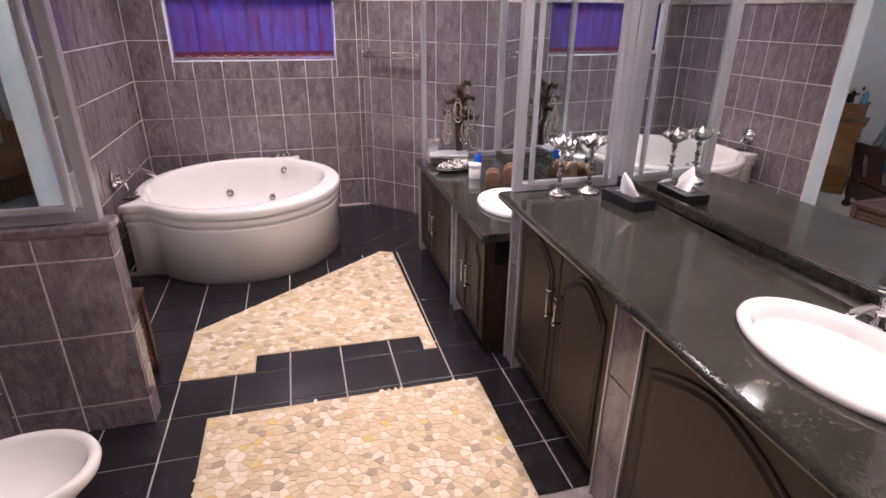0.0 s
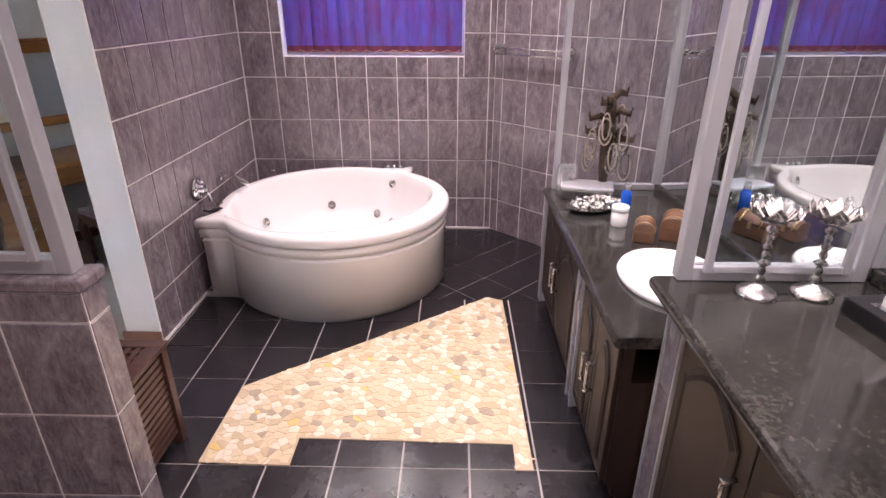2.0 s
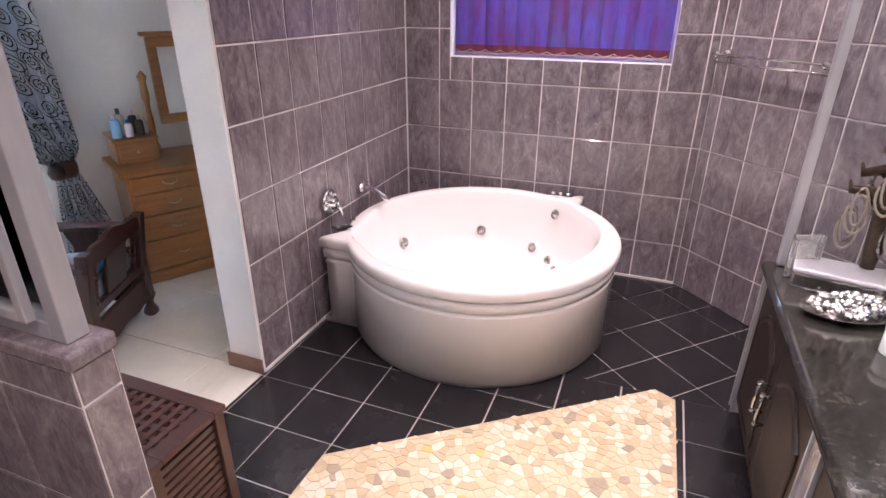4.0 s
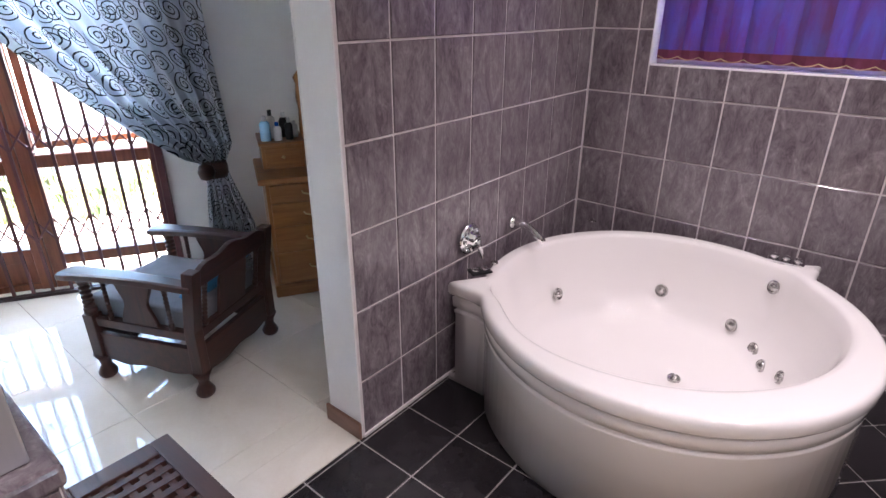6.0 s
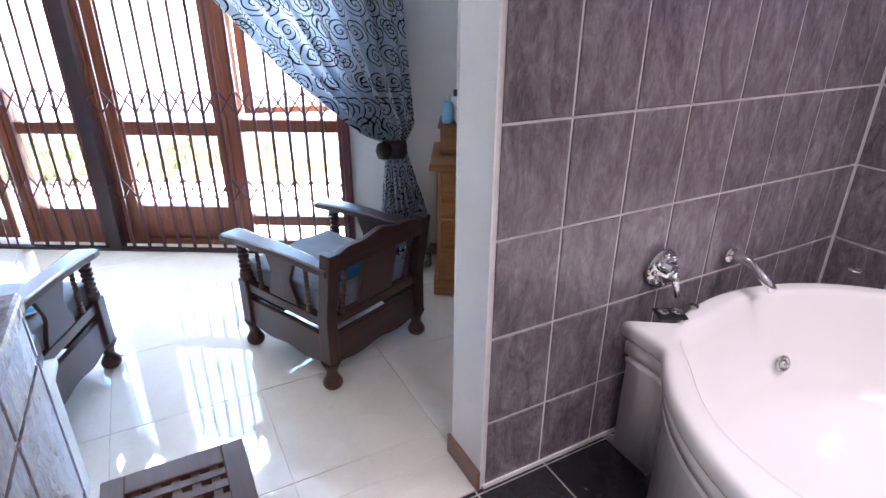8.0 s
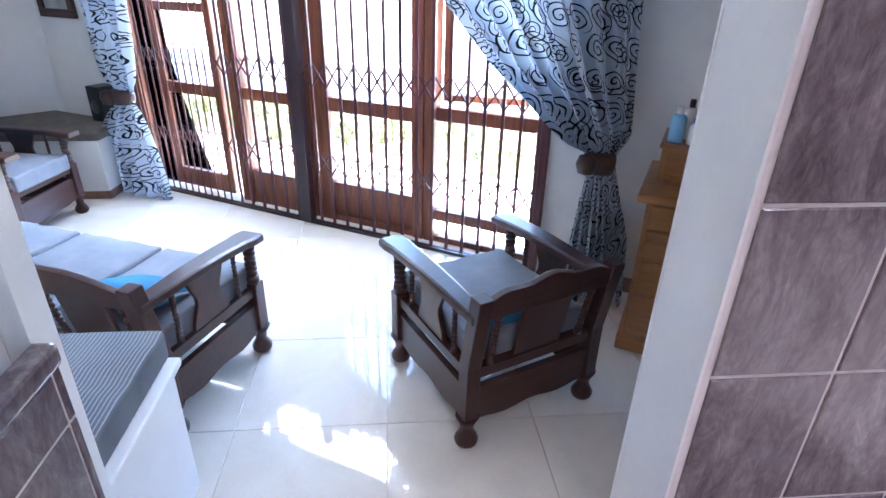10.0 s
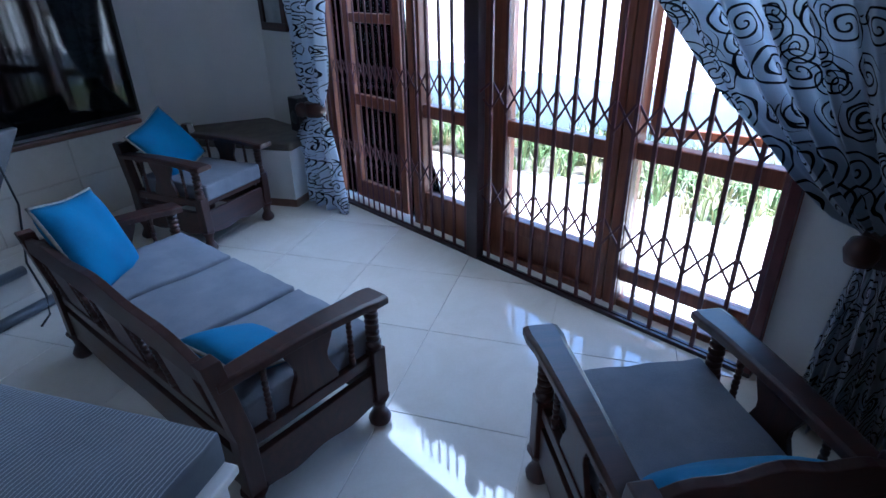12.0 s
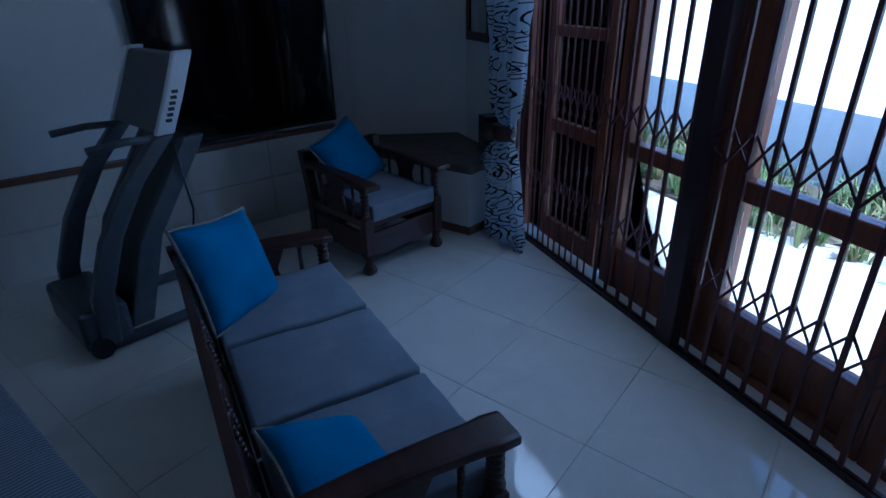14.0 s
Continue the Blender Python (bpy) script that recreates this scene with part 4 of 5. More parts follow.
def trinket_chest(at, turn, s):
    ob = holder("trinket_chest", at, turn, "small brown leather domed trinket chest", "trinket chest", "trinket chests")
    Build().box(-0.07 * s, 0.07 * s, -0.05 * s, 0.05 * s, 0, 0.06 * s).done("body", BROWN_LEATHER, ob, bevel=0.004)
    arc = [(0.05 * s * math.cos(t), 0.0605 * s + 0.042 * s * math.sin(t)) for t in [math.pi * i / 10 for i in range(11)]]
    Build().loft([[(x, y, z) for y, z in arc] for x in (-0.071 * s, 0.071 * s)]).done("lid", BROWN_LEATHER, ob)
    for x in (-0.045 * s, 0.045 * s):
        Build().loft([[(x + o, y * 1.03, 0.0605 * s + (z - 0.0605 * s) * 1.04) for y, z in arc] for o in (-0.006, 0.006)]).done("strap", BRASS, ob)
    Build().box(-0.01, 0.01, -0.054 * s, -0.05 * s, 0.04 * s, 0.07 * s).done("clasp", BRASS, ob, bevel=0.002)


trinket_chest((1.24, 3.42, LZ), 70, 0.95)
trinket_chest((1.39, 3.45, LZ), 66, 1.15)
jar = holder("white_jar", (1.17, 3.60, LZ), 0, "small white lidded jar", "jar")
Build().lathe([(0.04, 0), (0.042, 0.004), (0.042, 0.07), (0.036, 0.076)], n=20).done("body", CERAMIC, jar)
Build().lathe([(0.044, 0.076), (0.044, 0.1), (0.04, 0.104), (0.001, 0.104)], n=20).done("lid", CERAMIC, jar)
bottle = holder("blue_bottle", (1.25, 3.78, LZ), 0, "clear dispenser bottle with a bright blue cap", "bottle")
Build().lathe([(0.028, 0), (0.028, 0.11), (0.02, 0.125), (0.014, 0.13)], n=16).done("body", BLUE_PLASTIC, bottle)
Build().lathe([(0.02, 0.13), (0.02, 0.16), (0.012, 0.17), (0.001, 0.17)], n=16).done("cap", CRYSTAL, bottle)
bx = holder("keepsake_box", (1.10, 4.05, LZ), -12, "flat grey keepsake box", "box")
bx.scale = (1.2, 1.2, 1.2)
Build().box(-0.12, 0.12, -0.07, 0.07, 0, 0.05).done("body", PEWTER, bx, bevel=0.006)
Build().box(-0.123, 0.123, -0.073, 0.073, 0.0505, 0.066).done("lid", STEEL, bx, bevel=0.006)
tray = holder("jewellery_tray", (1.10, 3.82, LZ), 18, "silver tray heaped with beads and chains", "tray")
Build().loft([[(0.11 * k * math.cos(t), 0.07 * k * math.sin(t), z) for t in [2 * math.pi * i / 28 for i in range(28)]] for k, z in ((0.8, 0), (1.0, 0.02), (1.04, 0.022), (0.98, 0.018), (0.7, 0.006))]).done("dish", PEWTER, tray)
tray.scale = (1.5, 1.4, 1.3)
b, rnd = Build(), random.Random(11)
for i in range(150):
    t, k = rnd.uniform(0, 6.283), math.sqrt(rnd.random())
    r = rnd.uniform(0.005, 0.012)
    b.lathe([(0.001, -r), (r * 0.8, -r * 0.6), (r, 0), (r * 0.8, r * 0.6), (0.001, r)], (0.1 * k * math.cos(t), 0.062 * k * math.sin(t), 0.02 + (1 - k) * 0.035 * rnd.random() + r), 7)
b.done("beads", PEWTER, tray, kind="stuff")
frm = holder("crystal_frame", (0.99, 4.10, LZ), 20, "small clear crystal picture frame", "picture frame")
for x0, x1, z0, z1 in ((-0.06, 0.06, 0, 0.02), (-0.06, 0.06, 0.16, 0.18), (-0.06, -0.04, 0.02, 0.16), (0.04, 0.06, 0.02, 0.16)):
    Build().box(x0, x1, -0.012, 0.012, z0, z1).done("rim", CRYSTAL, frm, bevel=0.004)
Build().box(-0.04, 0.04, -0.004, 0.004, 0.02, 0.16).done("picture", PEWTER, frm)
st = holder("jewellery_stand", (1.20, 4.10, LZ), 0, "dark bronze tree-shaped stand hung with necklaces", "jewellery stand")
st.scale = (1.1, 1.1, 1.45)
Build().lathe([(0.07, 0), (0.07, 0.012), (0.03, 0.025), (0.022, 0.06), (0.03, 0.12), (0.035, 0.2), (0.024, 0.27), (0.03, 0.33), (0.022, 0.38), (0.001, 0.40)], n=14).done("trunk", BRONZE, st)
rnd = random.Random(5)
for i in range(9):
    th, z = i * 2.4, 0.2 + 0.022 * i
    L = 0.13 - 0.006 * i
    Build().tube([(0, 0, z), (L * 0.5 * math.cos(th), L * 0.5 * math.sin(th), z + 0.03), (L * math.cos(th), L * math.sin(th), z + 0.02), (L * 1.1 * math.cos(th), L * 1.1 * math.sin(th), z + 0.045)], [0.018, 0.014, 0.012, 0.004], 8).done("branch", BRONZE, st)
    for k in range(2):
        ex, ey, w = L * 0.8 * math.cos(th), L * 0.8 * math.sin(th), 0.02 + 0.012 * k
        Build().tube([(ex + w * math.sin(a), ey + w * 0.3 * math.cos(a), z - 0.02 - 0.05 * (1 - math.cos(a)) - 0.02 * k) for a in [2 * math.pi * j / 16 for j in range(17)]], 0.0045, 5).done("necklace", PEARL if (i + k) % 3 else PEWTER, st)

# ---- bidet and hamper ----
bidet = holder("bidet", (-1.06, 1.72, 0), 90, "white ceramic bidet against the tiled wall", "bidet")


def egg(k, z, sx=0.20, sy=0.28, oy=0.0, n=40):
    return [(sx * k * math.cos(t) * (1 - 0.12 * math.sin(t) * (-1)), oy + sy * k * -math.sin(t), z) for t in [2 * math.pi * i / n for i in range(n)]]


Build().loft([egg(0.55, 0.0, oy=0.08), egg(0.55, 0.05, oy=0.08), egg(0.5, 0.14, oy=0.06), egg(0.72, 0.27, oy=0.03), egg(0.97, 0.37), egg(1.0, 0.40), egg(0.97, 0.418), egg(0.90, 0.42), egg(0.84, 0.40), egg(0.74, 0.34), egg(0.55, 0.29), egg(0.1, 0.275)]).done("bowl", CERAMIC, bidet)
Build().lathe([(0.02, 0), (0.018, 0.05), (0.001, 0.06)], (0, 0.225, 0.418), 14).tube([(0, 0.225, 0.45), (0, 0.16, 0.47), (0, 0.14, 0.455)], 0.01, 8).done("mixer", CHROME, bidet)

ham = holder("laundry_hamper", (-1.125, 2.560, 0), 0, "dark brown slatted wooden laundry hamper", "hamper")
hx, hy, hz = 0.235, 0.15, 0.51
HY0 = 0.0
for sx in (-1, 1):
    for y in (HY0, 2 * hy - 0.03 + HY0):
        Build().box(sx * hx - 0.02, sx * hx + 0.02, y, y + 0.04, 0, hz - 0.025).done("leg", HAMPER_WOOD, ham, bevel=0.003)
for k in range(13):
    z = 0.06 + k * 0.034
    for y in (HY0 + 0.012, HY0 + 2 * hy - 0.006):
        Build().box(-hx + 0.021, hx - 0.021, y, y + 0.012, z, z + 0.022).done("slat", HAMPER_WOOD, ham)
    for x in (-hx - 0.006, hx - 0.006):
        Build().box(x, x + 0.012, HY0 + 0.041, HY0 + 2 * hy - 0.031, z, z + 0.022).done("slat", HAMPER_WOOD, ham)
for k in range(9):
    x = -hx + 0.045 + k * (2 * hx - 0.09) / 8
    for y in (HY0 + 0.025, HY0 + 2 * hy - 0.02):
        Build().box(x - 0.009, x + 0.009, y, y + 0.008, 0.05, 0.49).done("upright_slat", HAMPER_WOOD, ham)
for k in range(6):
    y = HY0 + 0.055 + k * 0.042
    for x in (-hx + 0.008, hx - 0.016):
        Build().box(x, x + 0.008, y, y + 0.018, 0.05, 0.49).done("upright_slat", HAMPER_WOOD, ham)
lid = Build().box(-hx - 0.025, hx + 0.025, HY0 - 0.005, HY0 + 0.045, hz - 0.024, hz).box(-hx - 0.025, hx + 0.025, HY0 + 2 * hy - 0.035, HY0 + 2 * hy + 0.02, hz - 0.024, hz).box(-hx - 0.025, -hx + 0.04, HY0 + 0.045, HY0 + 2 * hy - 0.035, hz - 0.024, hz).box(hx - 0.04, hx + 0.025, HY0 + 0.045, HY0 + 2 * hy - 0.035, hz - 0.024, hz).done("lid", HAMPER_WOOD, ham, bevel=0.003)
for k in range(9):
    x = -hx + 0.065 + k * 0.0425
    Build().box(x - 0.011, x + 0.011, HY0 + 0.045, HY0 + 2 * hy - 0.035, hz - 0.02, hz - 0.004).done("slat", HAMPER_WOOD, lid)
for k in range(5):
    y = HY0 + 0.068 + k * 0.043
    Build().box(-hx + 0.04, hx - 0.04, y - 0.010, y + 0.010, hz - 0.017, hz - 0.007).done("slat", HAMPER_WOOD, lid)

# ---- glazed wall of the bedroom ----
joinery = place("window_2", None, None, tuple(gp(0)), GTURN, label="wide meranti door and window frame with clear panes", kind="structure")
F0, F1, HEAD = 0.08, 0.17, 2.32


def member(s0, s1, z0, z1, y0=F0, y1=F1, name="frame_member", mat=MERANTI, owner=None):
    return Build().box(s0, s1, y0, y1, z0, z1).done(name, mat, owner or joinery, bevel=0.006)


for s0, s1 in ((-1.66, -1.56), (-0.665, -0.61), (-0.605, -0.55), (0.035, 0.15), (0.77, 0.85), (0.855, 0.93), (1.55, 1.64), (-0.06, 0.03)):
    member(s0, s1, 0.0, HEAD)
for s0, s1 in ((-1.37, -1.30), (-0.82, -0.76)):
    member(s0, s1, 0.03, 2.1, 0.10, 0.15, "door_stile")
for z0, z1 in ((0.03, 0.17), (0.75, 0.83), (1.31, 1.37), (2.03, 2.1)):
    member(-1.30, -0.82, z0, z1, 0.10, 0.15, "door_rail")
for s0, s1, lows in ((-0.55, -0.06, ((0.0, 0.26), (0.77, 0.85))), (0.15, 0.77, ((0.0, 0.05), (0.20, 0.29), (0.77, 0.86))), (0.93, 1.55, ((0.0, 0.05), (0.16, 0.23), (0.80, 0.88)))):
    for z0, z1 in lows:
        member(s0, s1, z0, z1, 0.09, 0.16, "rail")
    member(s0, s1, HEAD - 0.09, HEAD, 0.09, 0.16, "rail")
member(0.15, 0.77, 0.05, 0.20, 0.11, 0.14, "wood_panel")
for s0, s1, z0, z1 in ((-1.56, -1.37, 0.0, HEAD), (-0.76, -0.665, 0.0, HEAD), (-1.30, -0.82, 0.17, 0.75), (-1.30, -0.82, 0.83, 1.31), (-1.30, -0.82, 1.37, 2.03), (-0.55, -0.06, 0.26, 0.77), (-0.55, -0.06, 0.85, HEAD - 0.09), (0.15, 0.77, 0.29, 0.77), (0.15, 0.77, 0.86, HEAD - 0.09), (0.93, 1.55, 0.23, 0.80), (0.93, 1.55, 0.05, 0.16)):
    p = Build().box(s0, s1, 0.123, 0.128, z0, z1).done("pane", PANE, joinery)
    p.visible_shadow = False
sash = Build()
for s0, s1, z0, z1 in ((0.0, 0.045, 0.0, 1.3), (0.57, 0.615, 0.0, 1.3), (0.045, 0.57, 0.0, 0.04), (0.045, 0.57, 1.26, 1.3)):
    sash.box(s0, s1, 0.0, 0.035, z0, z1)
sash = sash.done("open_sash", MERANTI, joinery, (0.935, 0.175, 0.90), 14, bevel=0.004)
p = Build().box(0.045, 0.57, 0.014, 0.019, 0.04, 1.26).done("pane", PANE, sash)
p.visible_shadow = False
member(OPEN[0], OPEN[1], -0.02, 0.012, 0.035, 0.26, "threshold", PAVING)

gate = holder("security_gate", tuple(gp(0)), GTURN, "maroon steel trellis security gate closed across the glazing", "gate")
BARS = [-1.62 + 0.0655 * i for i in range(15)] + [-0.60 + 0.105 * i for i in range(6)] + [0.115 + 0.105 * i for i in range(15)]
for i, s in enumerate(BARS):
    h = 0.005 if s < -0.65 else 0.009
    Build().box(s - h, s + h, -0.7 * h, 0.7 * h, 0.025, 2.25).done("bar", GATE_STEEL, gate)
for s0, s1 in zip(BARS, BARS[1:]):
    if s1 - s0 > 0.2:
        continue
    for z0, z1 in ((0.36, 0.51), (0.92, 1.07), (1.60, 1.75)):
        w = s1 - s0
        for sgn, y in ((1, -0.012), (-1, 0.012)):
            a, c = (z0, z1) if sgn > 0 else (z1, z0)
            d = Vector((w, 0, c - a)).normalized() * 0.5
            n = Vector((-d.z, 0, d.x)) * (0.011 if w > 0.08 else 0.005)
            q = [Vector((s0, y, a)) - n, Vector((s1, y, c)) - n, Vector((s1, y, c)) + n, Vector((s0, y, a)) + n]
            Build().loft([[(p.x, p.y - 0.002, p.z) for p in q], [(p.x, p.y + 0.002, p.z) for p in q]], smooth=False).done("lattice_strip", GATE_STEEL, gate)
Build().box(-0.045, 0.045, -0.03, 0.03, 0.012, 2.28).done("lock_post", DARK_STEEL, gate, bevel=0.005)
for s in (-1.64, 1.62):
    Build().box(s - 0.02, s + 0.02, -0.02, 0.02, 0.012, 2.28).done("end_post", GATE_STEEL, gate, bevel=0.004)
Build().box(-1.66, 1.64, -0.02, 0.02, 2.25, 2.29).done("top_track", GATE_STEEL, gate)
Build().box(-1.66, 1.64, -0.022, -0.006, 0.0, 0.02).box(-1.66, 1.64, 0.006, 0.022, 0.0, 0.02).box(-1.66, 1.64, -0.006, 0.006, 0.0, 0.005).done("floor_track", DARK_STEEL, gate)


def curtain(name, inner, outer, zs, pleats, off, label, flip=1, cloth=1.5):
    """A gathered curtain: inner(z) and outer(z) are its edges along the wall."""
    n, bm, rows = 150, Build(), []
    uvl = bm.bm.loops.layers.uv.new("cloth")
    info = {}
    for z in zs:
        a, b = inner(z), outer(z)
        amp = min(0.055, 0.16 * abs(b - a)) * (0.45 if abs(b - a) < 0.22 else 1)
        row = []
        for i in range(n + 1):
            t = i / n
            y = amp * (math.sin(2 * math.pi * pleats * t + 0.6 * math.sin(3 * z)) + 0.35 * math.sin(2 * math.pi * (pleats * 2.3) * t + 2 * z))
            sag = 0.03 * math.sin(math.pi * t)
            v = bm.bm.verts.new((a + (b - a) * t, y - sag, z))
            info[v] = ((t - 0.5) * (0.30 + cloth * 0.75 * abs(b - a)) * flip, z)
            row.append(v)
        rows.append(row)
    for r0, r1 in zip(rows, rows[1:]):
        for i in range(n):
            f = bm.face((r0[i], r0[i + 1], r1[i + 1], r1[i]), 0, True)
            for lp in f.loops:
                lp[uvl].uv = info[lp.vert]
    ob = holder(name, tuple(gp(0, off)), GTURN, label, "curtain", "curtains at the glazed wall")
    c = bm.done("drape", CURTAIN, ob)
    sol = c.modifiers.new("thick", "SOLIDIFY")
    sol.thickness = 0.0015
    return ob


curve = lambda pts: (lambda z: float(np.interp(z, [p[0] for p in pts], [p[1] for p in pts])))
ZS = [2.42 - 0.035 * k for k in range(69)] + [0.006]
cr = curtain("curtain_right", curve([(0, 1.83), (0.35, 1.84), (0.72, 1.88), (0.79, 1.88), (0.84, 1.76), (0.95, 1.60), (1.18, 1.33), (1.4, 1.13), (1.63, 0.93), (1.9, 0.72), (2.42, 0.42)]),
             curve([(0, 2.16), (0.35, 2.13), (0.72, 2.02), (0.79, 2.0), (0.9, 2.06), (1.45, 2.02), (2.42, 1.98)]), ZS, 7, -0.13, "white curtain with black scroll pattern tied to one side")
cl = curtain("curtain_left", curve([(0, -1.98), (0.3, -1.88), (0.6, -1.62), (0.74, -1.50), (0.9, -1.58), (1.45, -1.68), (2.42, -1.75)]),
             curve([(0, -1.14), (0.1, -1.16), (0.3, -1.22), (0.6, -1.33), (0.74, -1.37), (0.9, -1.30), (1.45, -1.20), (2.42, -1.12)]), ZS, 6, -0.14, "white curtain with black scroll pattern tied in the middle", -1, 1.2)
for owner, s, z, w in ((cr, 1.94, 0.77, 0.068), (cl, -1.435, 0.74, 0.07)):
    Build().lathe([(w, -0.05), (w * 1.12, -0.02), (w * 1.12, 0.02), (w, 0.05)], (s, -0.02, z), 20).done("tie_band", MAHOGANY, owner)
    Build().lathe([(0.001, -0.055), (0.04, -0.04), (0.052, 0), (0.04, 0.04), (0.001, 0.055)], (s - 0.05, -0.1, z), 14).done("rosette", MAHOGANY, owner)
Build().tube([tuple(gp(-2.0, -0.13) + Vector((0, 0, 2.45))), tuple(gp(2.2, -0.13) + Vector((0, 0, 2.45)))], 0.016, 10).done("curtain_rail", MERANTI, label="long wooden curtain rail above the glazing", category="curtain rail")


# ---- bedroom furniture ----
def beads(z0, z1, r, n):
    """A bobbin-turned profile."""
    out = [(r * 1.15, z0), (r * 1.15, z0 + 0.03)]
    h = (z1 - z0 - 0.06) / n
    for i in range(n):
        z = z0 + 0.03 + i * h
        out += [(r * 0.62, z), (r, z + h * 0.3), (r, z + h * 0.7), (r * 0.62, z + h)]
    return out + [(r * 1.15, z1 - 0.03), (r * 1.15, z1)]


def splat(x0, x1, z0, z1, mid=0.62, n=9):
    """A vase-shaped board's outline in x and z."""
    c, h = (x0 + x1) / 2, (x1 - x0) / 2
    side = []
    for i in range(n + 1):
        t = i / n
        side.append((h * (mid + (1 - mid) * abs(math.cos(math.pi * t)) ** 1.5), z0 + (z1 - z0) * t))
    return [(c + w, z) for w, z in side] + [(c - w, z) for w, z in reversed(side)]


def board(owner, poly, y0, y1, name="splat", turned=False, mat=None):
    """A flat board from an outline; turned: the outline runs in y and z instead of x and z."""
    f = (lambda p, d: (d, p[0], p[1])) if turned else (lambda p, d: (p[0], d, p[1]))
    return Build().loft([[f(p, y0) for p in poly], [f(p, y1) for p in poly]], smooth=False).done(name, mat or MAHOGANY_UP, owner, bevel=0.003)


def pillow(owner, name, w, d, h, mat, m, cord=True):
    """A stuffed cushion: thick in the middle, thin at its edge, with pulled corners."""
    n, rings = 18, []
    top, bot = [], []
    b = Build()
    grid = {}
    for s in (1, -1):
        for i in range(n + 1):
            for j in range(n + 1):
                u, v = 2 * i / n - 1, 2 * j / n - 1
                edge = max(0.0, (1 - u ** 4) * (1 - v ** 4)) ** 0.55
                pull = 1 + 0.05 * (u * v) ** 2 - 0.03 * (1 - abs(u * v))
                z = s * 0.5 * h * edge * (1 + 0.06 * math.sin(5 * u + 3 * v))
                key = (i, j, s if 0 < i < n and 0 < j < n else 0)
                if key not in grid:
                    grid[key] = b.bm.verts.new(m @ Vector((u * w / 2 * pull, v * d / 2 * pull, z)))
        for i in range(n):
            for j in range(n):
                k = lambda a, c: grid[(a, c, s if 0 < a < n and 0 < c < n else 0)]
                b.face((k(i, j), k(i + 1, j), k(i + 1, j + 1), k(i, j + 1)), 0, True)
    if cord:
        per = [(-1, -1 + 2 * k / n) for k in range(n)] + [(-1 + 2 * k / n, 1) for k in range(n)] + [(1, 1 - 2 * k / n) for k in range(n)] + [(1 - 2 * k / n, -1) for k in range(n + 1)]
        pts = [m @ Vector((u * w / 2 * (1 + 0.05 * (u * v) ** 2 - 0.03 * (1 - abs(u * v))), v * d / 2 * (1 + 0.05 * (u * v) ** 2 - 0.03 * (1 - abs(u * v))), 0)) for u, v in per]
        b.tube(pts, 0.007, 6, 1)
    return b.done(name, [mat, PIPING], owner)


def slab_cushion(owner, x0, x1, y0, y1, z0, z1, mat, name="seat_cushion"):
    b = Build().box(x0, x1, y0, y1, z0, z1)
    bmesh.ops.subdivide_edges(b.bm, edges=b.bm.edges, cuts=7, use_grid_fill=True)
    cx, cy = (x0 + x1) / 2, (y0 + y1) / 2
    for v in b.bm.verts:
        u, w = (v.co.x - cx) / (x1 - x0) * 2, (v.co.y - cy) / (y1 - y0) * 2
        if v.co.z > z0 + 0.6 * (z1 - z0):
            v.co.z += 0.018 * (1 - u * u) * (1 - w * w) + 0.004 * math.sin(9 * u + 5 * w)
    for f in b.bm.faces:
        f.smooth = True
    return b.done(name, mat, owner, bevel=0.018, seg=3)


